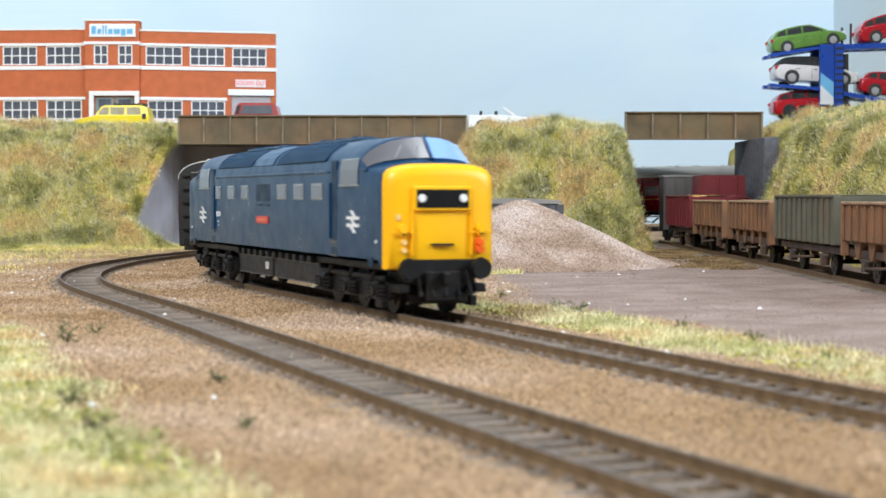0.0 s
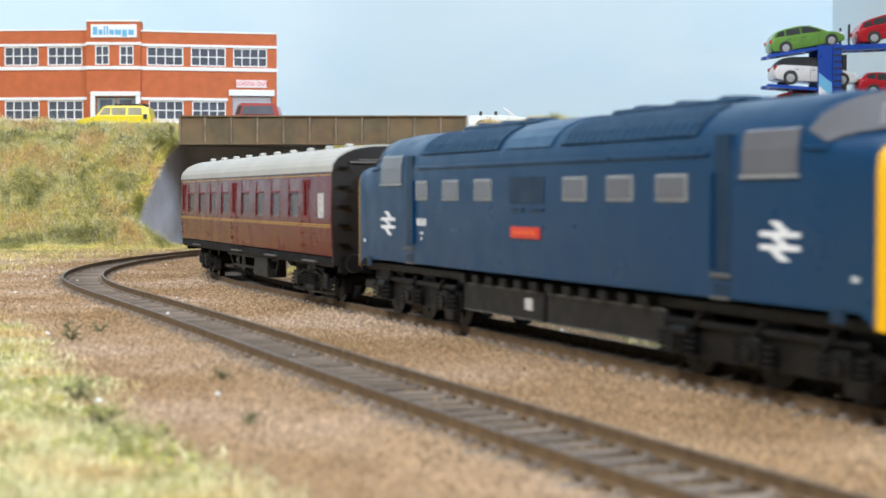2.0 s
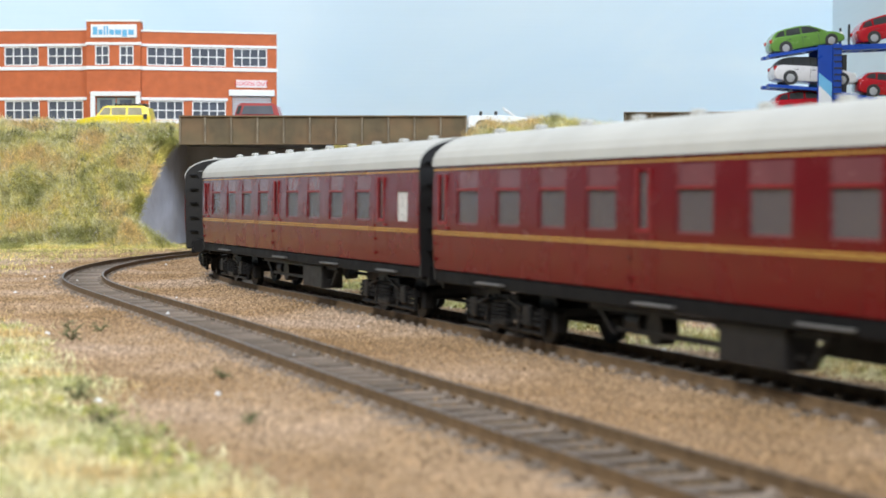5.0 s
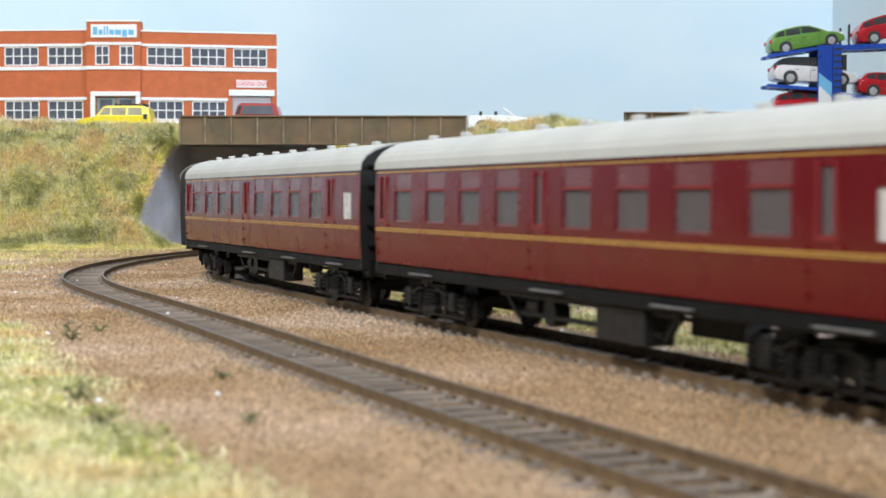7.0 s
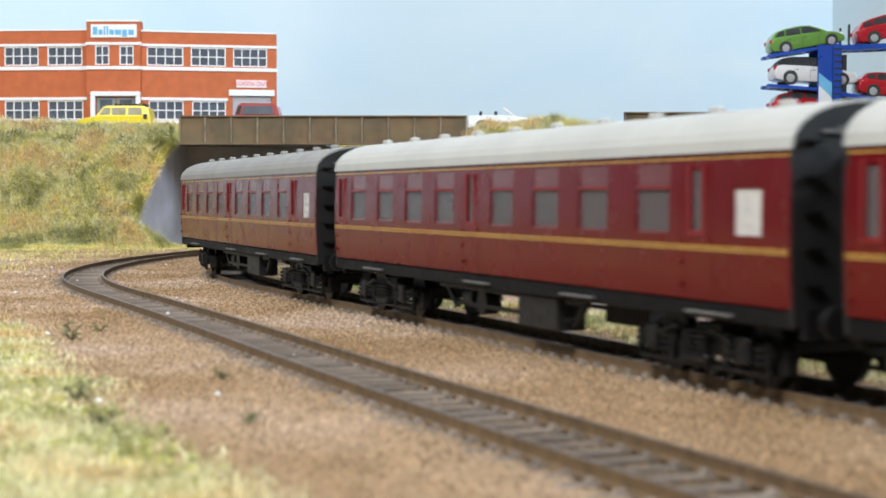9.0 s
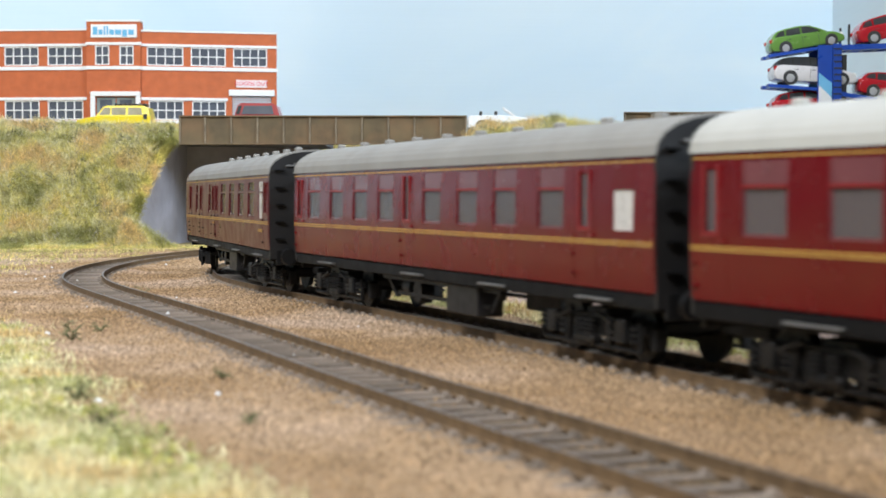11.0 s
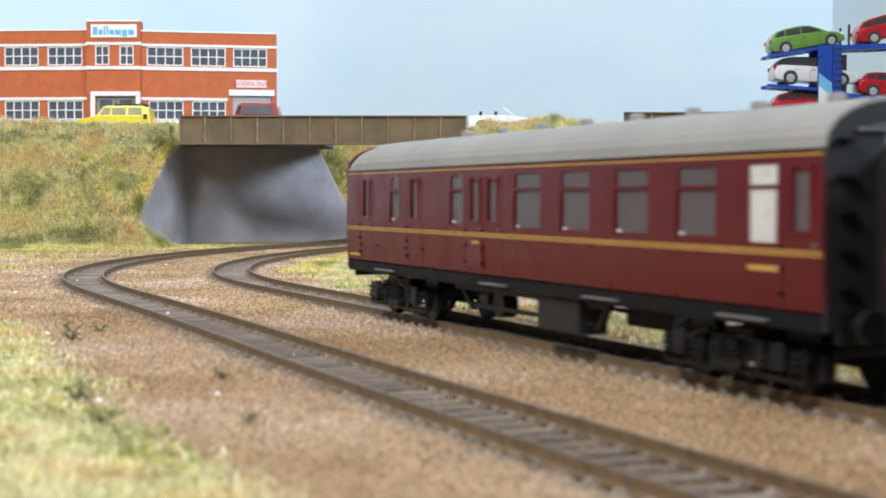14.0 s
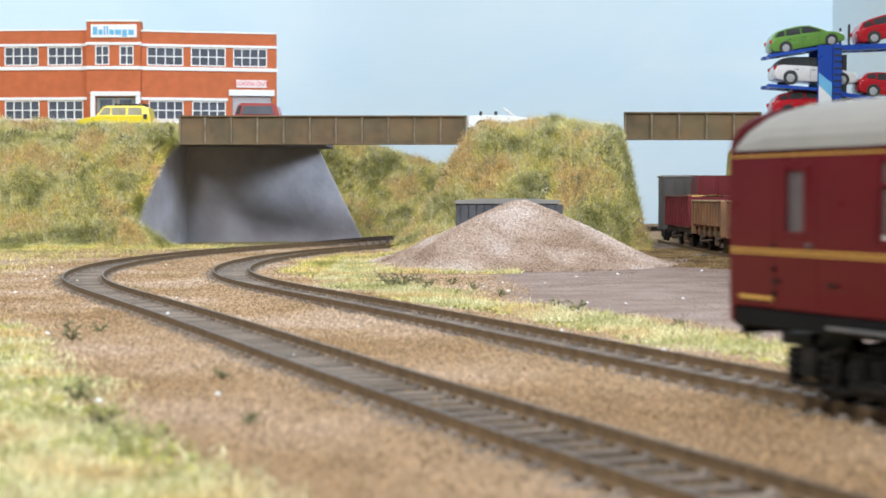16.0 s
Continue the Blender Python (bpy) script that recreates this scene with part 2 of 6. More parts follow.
def ground_z(x, y, off):
    z = 0.9 + 0.28 * fbm(x, y, 34, 2, 1) + 0.12 * fbm(x, y, 5, 2, 2)
    for c in (0.0, SPACING):
        d = np.abs(off - c)
        bed = np.where(d < 10.5, 1.2, np.where(d < 13.0, 1.55, 1.8)) + 0.22 * fbm(x, y, 4, 2, 3)
        k = 1 - smooth01(d, 17.0, 24)
        z = z * (1 - k) + bed * k
    d = np.abs(x - 186)
    k = (1 - smooth01(d, 14, 22)) * (y > 300)
    z = z * (1 - k) + 1.3 * k
    back = 9.0 * smooth01(y, 1150, 1300) * smooth01(x, -60, 120) * (np.abs(x - 186) > 26)
    return z + back


def grass_amount(x, y, off):
    """How much turf covers a spot: near corner, strip beside the inner track, foot of the banks."""
    n = fbm(x, y, 22, 4, 5)
    near = smooth01(off + 9 * n, SPACING + 44, SPACING + 62) * (y < 640)
    strip = smooth01(-off + 6 * n, 27, 37) * (1 - smooth01(-off + 8 * n, 56, 74)) * (y < 1000) * (y > 180)
    strip *= np.clip(0.9 + 0.5 * n, 0.3, 1)
    far_left = (0.35 + 0.35 * smooth01(y, 1080, 1180)) * smooth01(off + 14 * n, SPACING + 30, SPACING + 60) * (y > 740) * (x < -120)
    inner = smooth01(-off + 6 * n, 20, 34) * (y > 800) * (x < 40)
    return np.clip(near + strip + far_left + inner, 0, 1)


def yard_amount(x, y, off):
    return smooth01(-off + 7 * fbm(x, y, 30, 3, 6), 56, 76) * smooth01(x + 8 * fbm(x, y, 24, 3, 7), 0, 40) * (y < 1250)


def make_ground():
    xs = np.concatenate([np.linspace(-1500, -262, 30), np.arange(-258, 300, 2.6), np.linspace(304, 1500, 30)])
    ys = np.concatenate([np.linspace(-1600, 150, 40), np.arange(154, 700, 2.6), np.arange(702, 1320, 4.0), np.linspace(1326, 1900, 30)])
    X, Y = np.meshgrid(xs, ys)
    x, y = X.ravel(), Y.ravel()
    off = track_offset(x, y)
    V = np.c_[x, y, ground_z(x, y, off)]
    i = np.arange(len(x)).reshape(len(ys), len(xs))
    F = np.c_[i[:-1, :-1].ravel(), i[:-1, 1:].ravel(), i[1:, 1:].ravel(), i[1:, :-1].ravel()]
    ob = mesh_np("ground", V, F, M_ground, True)
    cover = ob.data.color_attributes.new("cover", "FLOAT_COLOR", "POINT")
    bed = (1 - smooth01(np.minimum(np.abs(off), np.abs(off - SPACING)), 9.0, 13.5))
    col = np.c_[grass_amount(x, y, off), yard_amount(x, y, off), bed, np.ones(len(x))]
    cover.data.foreach_set("color", col.astype(np.float32).ravel())
    return tagged(ob, "tan gravel and turf ground of the model railway", "ground", kind="structure")


def ground_material():
    nt = M_ground.node_tree
    b = nt.nodes["Principled BSDF"]
    src = b.inputs["Base Color"].links[0].from_socket
    at = nt.nodes.new("ShaderNodeVertexColor")
    at.layer_name = "cover"
    sep = nt.nodes.new("ShaderNodeSeparateColor")
    nt.links.new(at.outputs[0], sep.inputs[0])
    geo = nt.nodes.new("ShaderNodeNewGeometry")
    for k, a, c, s in ((1, (0.235, 0.165, 0.135), (0.35, 0.265, 0.23), 40.0), (2, (0.075, 0.05, 0.028), (0.17, 0.112, 0.06), 260.0), (0, (0.30, 0.25, 0.10), (0.52, 0.45, 0.24), 60.0)):
        n = nt.nodes.new("ShaderNodeTexNoise")
        n.inputs["Scale"].default_value, n.inputs["Detail"].default_value = s, 8
        nt.links.new(geo.outputs["Position"], n.inputs["Vector"])
        r = nt.nodes.new("ShaderNodeValToRGB")
        r.color_ramp.elements[0].position, r.color_ramp.elements[0].color = 0.35, (*a, 1)
        r.color_ramp.elements[1].position, r.color_ramp.elements[1].color = 0.65, (*c, 1)
        nt.links.new(n.outputs["Fac"], r.inputs[0])
        m = nt.nodes.new("ShaderNodeMix")
        m.data_type = "RGBA"
        nt.links.new(sep.outputs[k], m.inputs[0])
        nt.links.new(src, m.inputs[6])
        nt.links.new(r.outputs[0], m.inputs[7])
        src = m.outputs[2]
    nt.links.new(src, b.inputs["Base Color"])


ground_material()
make_ground()
track(0, -1500, 2500, "rusty model railway track with grey weathered sleepers", M_sleeper, -40, 1180)
track(SPACING, -1500, 2500, "outer rusty model track half sunk in ballast", M_sleeper, -40, 1180)


def siding():
    t = thing("railway_track", "straight rusty siding track under parked wagons", "railway track")
    for s in (-1, 1):
        bm = bmesh.new()
        prism(bm, [(186 + s * 8.8 + a, z) for a, z in ((-1.1, 1.4), (1.1, 1.4), (0.4, 2.2), (0.55, 3.5), (0.55, 4.2), (-0.55, 4.2), (-0.55, 3.5), (-0.4, 2.2))], 380, 1300)
        part("rail", bm, M_rail, t)
    first = None
    for y in np.arange(384, 1296, 8.0):
        m = mm(186, y, 0)
        if first is None:
            bm = bmesh.new()
            box(bm, -16, 16, -1.7, 1.7, 0.0, 1.7, 0.2)
            first = part("sleeper", bm, M_sleeper, t, at=m)
        else:
            share("sleeper", first, m, t)


siding()


# ---- room: sky board behind, plain walls round it ----
def room():
    bm = bmesh.new()
    box(bm, -1500, 429, 1750, 1762, -20, 950)
    tagged(part("backdrop", bm, M_sky), "pale blue hand-painted sky board", "backdrop", kind="structure")
    bm = bmesh.new()
    box(bm, 429, 441, 1150, 1762, -20, 950)
    tagged(part("backdrop_side", bm, M_sky_side), "pale grey-blue end of the sky board", "backdrop", kind="structure")


def sky_paint(name, low, mid, high):
    m = bpy.data.materials.new(name)
    m.use_nodes = True
    nt = m.node_tree
    b = nt.nodes["Principled BSDF"]
    b.inputs["Roughness"].default_value = 0.7
    geo = nt.nodes.new("ShaderNodeNewGeometry")
    mp = nt.nodes.new("ShaderNodeMapping")
    mp.inputs["Scale"].default_value = (1.6, 1.6, 4.0)
    nt.links.new(geo.outputs["Position"], mp.inputs["Vector"])
    n = nt.nodes.new("ShaderNodeTexNoise")
    n.inputs["Scale"].default_value, n.inputs["Detail"].default_value, n.inputs["Distortion"].default_value = 1.6, 5, 0.8
    nt.links.new(mp.outputs[0], n.inputs["Vector"])
    r = nt.nodes.new("ShaderNodeValToRGB")
    e = r.color_ramp.elements
    e[0].position, e[0].color = 0.32, (*low, 1)
    e[1].position, e[1].color = 0.72, (*high, 1)
    e.new(0.52).color = (*mid, 1)
    nt.links.new(n.outputs["Fac"], r.inputs[0])
    nt.links.new(r.outputs[0], b.inputs["Base Color"])
    w = nt.nodes.new("ShaderNodeTexNoise")
    w.inputs["Scale"].default_value = 3.0
    mp2 = nt.nodes.new("ShaderNodeMapping")
    mp2.inputs["Scale"].default_value = (3, 3, 120)
    mp2.inputs["Rotation"].default_value = (0, 0.06, 0)
    nt.links.new(geo.outputs["Position"], mp2.inputs["Vector"])
    nt.links.new(mp2.outputs[0], w.inputs["Vector"])
    bn = nt.nodes.new("ShaderNodeBump")
    bn.inputs["Strength"].default_value, bn.inputs["Distance"].default_value = 0.12, 0.001
    nt.links.new(w.outputs["Fac"], bn.inputs["Height"])
    nt.links.new(bn.outputs[0], b.inputs["Normal"])
    return m


M_sky = sky_paint("painted_sky", (0.645, 0.835, 1.0), (0.705, 0.87, 1.0), (0.79, 0.92, 1.0))
M_sky_side = sky_paint("painted_sky_side", (0.58, 0.70, 0.77), (0.64, 0.745, 0.80), (0.70, 0.79, 0.83))
room()


# ---- bridges ----
def girder(x0, x1, z0, z1, n, y, label):
    t = thing("plate_girder_bridge", label, "bridge", group="plate girder bridges")
    step = (x1 - x0) / n
    for k in range(n):
        bm = bmesh.new()
        box(bm, x0 + k * step, x0 + (k + 1) * step, y + 2.0, y + 5.0, z0 + 1.0, z1 - 1.0)
        part("web_panel", bm, M_girder, t)
    for k in range(n + 1):
        bm = bmesh.new()
        x = min(max(x0 + k * step, x0 + 0.8), x1 - 0.8)
        box(bm, x - 0.7, x + 0.7, y + 0.6, y + 3, z0 + 1.0, z1 - 1.2, 0.25)
        part("stiffener", bm, M_stiff, t)
    bm = bmesh.new()
    box(bm, x0, x1, y, y + 6, z1 - 1.3, z1, 0.25)
    part("top_flange", bm, M_girder, t)
    bm = bmesh.new()
    box(bm, x0, x1, y, y + 6, z0, z0 + 1.1, 0.25)
    part("bottom_flange", bm, M_girder, t)
    bm = bmesh.new()
    box(bm, x0, x1, y + 6, y + 55, z0 + 2, z0 + 6)
    part("deck", bm, M_road, t)
    return t


M_stiff = mat("rubbed_stiffener", (0.21, 0.165, 0.11), 0.55, 0, 0.3, 150)
M_road = mat("grey_roadway", (0.10, 0.10, 0.105), 0.85, 0, 0.15, 100, 0.2, 1500)
girder(-208.5, 18.8, 80.8, 103.8, 11, 1250, "long olive-brown plate girder bridge over two tracks")
girder(143, 251.5, 84.5, 106.5, 5, 1250, "short olive-brown plate girder bridge over the siding")


def blades(name, x, y, z, nx, ny, nz, length, width, lean, material, parent=None, label="", category=""):
    """Many grass fibres as single triangles, standing off a surface."""
    n = len(x)
    d = np.c_[nx, ny, nz] * 0.6 + rng.normal(0, lean, (n, 3)) + np.array([0, 0, 0.45])
    d /= np.linalg.norm(d, axis=1)[:, None]
    L = length * rng.uniform(0.5, 1.3, n)
    side = np.cross(d, rng.normal(0, 1, (n, 3)))
    side /= np.linalg.norm(side, axis=1)[:, None] + 1e-9
    P = np.c_[x, y, z]
    w = (width * rng.uniform(0.6, 1.4, n))[:, None]
    V = np.stack([P - side * w, P + side * w, P + d * L[:, None]], 1).reshape(-1, 3)
    ob = mesh_np(name, V, np.arange(3 * n).reshape(-1, 3), material)
    if parent:
        ob.parent = parent
        ob["kind"] = "stuff"
    return ob


def abutments():
    bm = bmesh.new()
    A = [(-262, 1332, -2), (-70, 1398, -2), (-112, 1404, 84), (-226, 1342, 84)]
    front = [bm.verts.new(p) for p in A]
    back = [bm.verts.new((x, y + 18, z)) for x, y, z in A]
    bm.faces.new(front)
    bm.faces.new(back[::-1])
    for i in range(4):
        bm.faces.new((front[i], back[i], back[(i + 1) % 4], front[(i + 1) % 4]))
    bmesh.ops.recalc_face_normals(bm, faces=bm.faces)
    bmesh.ops.subdivide_edges(bm, edges=bm.edges, cuts=14, use_grid_fill=True)
    for v in bm.verts:
        v.co.y += 0.8 * noise.noise(v.co * 0.05) + 0.25 * noise.noise(v.co * 0.3)
    t = thing("bridge_abutment", "grey painted plaster abutment under the bridge", "bridge abutment")
    part("front_wall", bm, M_concrete, t, smooth=True)
    bm = bmesh.new()
    outline = [(1200, -1), (1346, -1), (1346, 84), (1294, 84), (1280, 79), (1264, 68), (1248, 55), (1233, 42), (1219, 28), (1211, 13), (1206, 0.5)]
    top = [(y, z) for y, z in outline if z > 0][::-1]
    rings = []
    for y, z in top:
        x = -236.5 + (min(y, 1305) - 1216) * 0.214
        rings.append([(x, y, -1), (x, y, z), (x - 1.6, y, z), (x - 1.6, y, -1)])
    loft(bm, rings)
    part("wing_wall", bm, M_concrete, t)
    ty = rng.uniform(1208, 1296, 5200)
    tz = np.interp(ty, [p[0] for p in top], [p[1] for p in top]) + rng.normal(0, 1.5, len(ty))
    tx = -237.5 + (ty - 1216) * 0.214 + rng.normal(0, 2.0, len(ty))
    o = np.zeros(len(ty))
    tagged(blades("grass", tx, ty, tz, o + 0.7, o - 0.4, o, 5.0, 0.24, 0.7, M_grass), "ragged grass hanging over the wing wall", "grass", kind="stuff")
    bm = bmesh.new()
    box(bm, -230, -98, 1305, 1420, 82.4, 86)
    tagged(part("road_slab", bm, M_road), "grey road slab carried by the long bridge", "road")
    bm = bmesh.new()
    box(bm, 240, 251, 1190, 1310, -1, 84.3, 0.4)
    tagged(part("bridge_abutment", bm, M_darkwall), "dark grey brick abutment beside the siding", "bridge abutment")


M_darkwall = mat("dark_grey_brick", (0.11, 0.11, 0.125), 0.8, 0, 0.3, 200, 0.4, 600)
abutments()


# ---- grassy banks ----
def bank_left(x, y):
    edge = np.where(y < 1300, -242 + (y - 1216) * 0.214, -224)
    top = 95 + 3 * smooth01(y, 1300, 1400)
    slope = smooth01(y + 9 * fbm(x, y, 40, 3, 8), 1194, 1304) ** 0.85
    z = top * slope
    toe = 24 * (1 - smooth01(x - edge + 6 * fbm(x, y, 18, 3, 11), 0, 40)) * smooth01(y, 1184, 1204) * (1 - smooth01(y, 1206, 1238))
    z_toe = np.where(x < edge + 44, toe + 2.0 * fbm(x, y, 8, 3, 10) * np.clip(toe / 8, 0, 1) - 1, -3)
    return np.where(x < edge, z + (5.0 * fbm(x, y, 15, 4, 9) + 2.0 * fbm(x, y, 6, 2, 10)) * slope, z_toe)


def bank_mid(x, y):
    side = smooth01(x + 5 * fbm(y * 2, x, 25, 3, 12), -44, 38) ** 1.6 * (1 - smooth01(x + 4 * fbm(y * 3, x, 20, 3, 13), 130, 150))
    front = smooth01(y + 6 * fbm(x, y, 30, 3, 14), 1118, 1206) ** 0.8
    back = 1 - smooth01(y, 1236, 1244)
    z = 93.5 * np.minimum(side ** 0.7, 1) * front * back
    return z + (4.8 * fbm(x, y, 14, 4, 15) + 2.0 * fbm(x, y, 6, 2, 16)) * np.clip(z / 20, 0, 1) - 1


def bank_right(x, y):
    side = smooth01(x + 5 * fbm(y, x * 2, 40, 3, 17), 226, 266) ** 0.6
    crest = (88 + 15 * smooth01(x, 258, 296) - 8 * smooth01(x, 305, 340) + 4 * fbm(x, y, 40, 3, 20)) * (0.8 + 0.2 * smooth01(y, 860, 1130))
    z = crest * side * (1 - smooth01(y, 1395, 1420))
    wall = (x < 250) & (y > 1186)
    return np.where(wall, -3, z + (4.0 * fbm(x, y, 16, 4, 18) + 1.6 * fbm(x, y, 6, 2, 19)) * np.clip(z / 20, 0, 1) - 1)


def bank_back(x, y):
    ridge = np.interp(x, [-400, -120, -60, 10, 60], [112, 104, 84, 66, 40])
    z = ridge * smooth01(y + 6 * fbm(x, y, 30, 3, 22), 1500, 1590)
    return z + 3 * fbm(x, y, 18, 4, 23) * np.clip(z / 20, 0, 1) - 1


def lumps(name, x, y, z, size, material, parent=None):
    """Little uneven four-sided crumbs: ground foam, grit and stones."""
    n = len(x)
    base = np.array([[1, 0, -0.3], [-0.5, 0.87, -0.3], [-0.5, -0.87, -0.3], [0, 0, 0.5]])
    a = rng.uniform(0, 6.283, n)
    s = size * rng.uniform(0.45, 1.35, n)
    V = base[None] * rng.uniform(0.7, 1.3, (n, 4, 3))
    c, q = np.cos(a)[:, None], np.sin(a)[:, None]
    vx = V[:, :, 0] * c - V[:, :, 1] * q
    vy = V[:, :, 0] * q + V[:, :, 1] * c
    V = np.stack([vx * s[:, None] + x[:, None], vy * s[:, None] + y[:, None], V[:, :, 2] * s[:, None] + z[:, None]], 2).reshape(-1, 3)
    k = 4 * np.arange(n)[:, None]
    F = np.concatenate([k + [[0, 1, 3]], k + [[1, 2, 3]], k + [[2, 0, 3]]])
    ob = mesh_np(name, V, F, material)
    if parent:
        ob.parent = parent
        ob["kind"] = "stuff"
    return ob


def bank(fn, x0, x1, y0, y1, step, label, density, ylim, pale):
    xs, ys = np.arange(x0, x1 + step, step), np.arange(y0, y1 + step, step)
    X, Y = np.meshgrid(xs, ys)
    x, y = X.ravel(), Y.ravel()
    V = np.c_[x, y, fn(x, y)]
    i = np.arange(len(x)).reshape(len(ys), len(xs))
    F = np.c_[i[:-1, :-1].ravel(), i[:-1, 1:].ravel(), i[1:, 1:].ravel(), i[1:, :-1].ravel()]
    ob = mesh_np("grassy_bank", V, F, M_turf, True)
    tagged(ob, label, "embankment")
    n = int((x1 - x0) * (min(y1, ylim) - y0) * density)
    for k, (m, share_n, length, width, lean) in enumerate(((M_grass, 0.68, 4.2, 0.24, 0.6), (pale, 0.32, 5.2, 0.2, 0.6))):
        px, py = rng.uniform(x0, x1, int(n * share_n)), rng.uniform(y0, min(y1, ylim), int(n * share_n))
        pz = fn(px, py)
        gx, gy = (fn(px + 1, py) - pz), (fn(px, py + 1) - pz)
        keep = (pz > -0.5) & (np.abs(gx) < 25) & (fbm(px, py, 14, 3, 30 + k) > (-0.9 if k == 0 else -0.1))
        steep = np.sqrt(1 + gx ** 2 + gy ** 2)
        px, py, pz, gx, gy, steep = (a[keep] for a in (px, py, pz, gx, gy, steep))
        blades("grass", px, py, pz, -gx / steep, -gy / steep, 1 / steep, length, width, lean, m, ob)
    px, py = rng.uniform(x0, x1, n // 9), rng.uniform(y0, min(y1, ylim), n // 9)
    pz = fn(px, py)
    keep = pz > 2
    o = np.zeros(keep.sum())
    blades("straw", px[keep], py[keep], pz[keep], o, o - 0.3, o + 0.6, 7.5, 0.2, 0.85, M_straw, ob)
    n2 = n // 4
    px, py = rng.uniform(x0, x1, n2), rng.uniform(y0, min(y1, ylim), n2)
    pz = fn(px, py)
    keep = (pz > -0.5) & (fbm(px, py, 9, 3, 41) > 0.2)
    lumps("foam_clumps", px[keep], py[keep], pz[keep] + 0.8, 1.5, M_clump, ob)
    # fanned tufts of longer fibre
    nt = n // 55
    px, py = rng.uniform(x0, x1, nt), rng.uniform(y0, min(y1, ylim), nt)
    pz = fn(px, py)
    k = pz > 3
    for m, sub, ln in ((M_grass, k & (rng.uniform(0, 1, nt) < 0.55), 7.0), (pale, k & (rng.uniform(0, 1, nt) < 0.5), 8.0)):
        cnt = 26
        tx, ty, tz = (np.repeat(a[sub], cnt) + rng.normal(0, 1.3, sub.sum() * cnt) for a in (px, py, pz))
        o = np.zeros(len(tx))
        blades("tuft", tx, ty, tz, o, o - 0.35, o + 0.25, ln, 0.17, 0.55, m, ob)
    # dry scrub: little grey-green and straw bushes stuck on the slope
    nb = int((x1 - x0) * (min(y1, ylim) - y0) * 0.007)
    px, py = rng.uniform(x0, x1, nb), rng.uniform(y0, min(y1, ylim), nb)
    pz = fn(px, py)
    k = (pz > 6) & (fbm(px, py, 30, 2, 44) + 0.006 * (pz - 50) > -0.25)
    for m, share_k, cnt, spread in ((M_scrub, 0.6, 46, 1.9), (M_straw, 0.5, 30, 1.8), (M_grass_pale, 0.5, 60, 2.6)):
        sub = k & (rng.uniform(0, 1, nb) < share_k)
        tx, ty, tz = (np.repeat(a[sub], cnt) + rng.normal(0, spread, sub.sum() * cnt) for a in (px, py, pz + 1.2))
        o = np.zeros(len(tx))
        blades("scrub", tx, ty, tz, o, o - 0.3, o + 0.2, 2.8, 0.30, 1.0, m, ob)
    n3 = n // 14
    px, py = rng.uniform(x0, x1, n3), rng.uniform(y0, min(y1, ylim), n3)
    pz = fn(px, py)
    keep = (pz > 10) & (fbm(px, py, 10, 3, 43) + 0.004 * (pz - 60) > 0.42)
    for _ in range(3):
        jx, jy, jz = rng.normal(0, 1.5, (3, keep.sum()))
        o = np.zeros(keep.sum())
        blades("weed_cover", px[keep] + jx, py[keep] + jy, pz[keep] + 1.5 + jz, o, o - 0.2, o + 0.3, 3.2, 0.34, 0.9, M_weed, ob)
    return ob


M_scrub = blend3("dry_scrub", ((0.075, 0.085, 0.045), (0.15, 0.155, 0.085), (0.30, 0.28, 0.18)), 120.0, island=0.5, bump=0)
M_earth = blend3("brown_earth", ((0.11, 0.07, 0.035), (0.20, 0.13, 0.06), (0.30, 0.21, 0.10)), 50.0, island=0.5, bump=0)
M_clump = blend3("ground_foam", ((0.16, 0.17, 0.05), (0.40, 0.36, 0.11), (0.50, 0.40, 0.16)), 50.0, island=0.45, bump=0)
bank(bank_left, -420, -190, 1184, 1460, 2.6, "tall bank of yellow-green static grass beside the bridge", 4.2, 1330, M_grass_pale)
bank(bank_mid, -52, 176, 1108, 1248, 3.5, "steep mound of rough yellow-green grass between two bridges", 5.0, 1240, M_grass_pale)
bank(bank_right, 206, 428, 640, 1422, 5.0, "long grassy bank above the siding", 1.6, 1340, M_grass_pale)
bank(bank_back, -330, 90, 1480, 1680, 5.0, "soft grassy slope behind the bridge", 2.0, 1620, M_grass_pale)


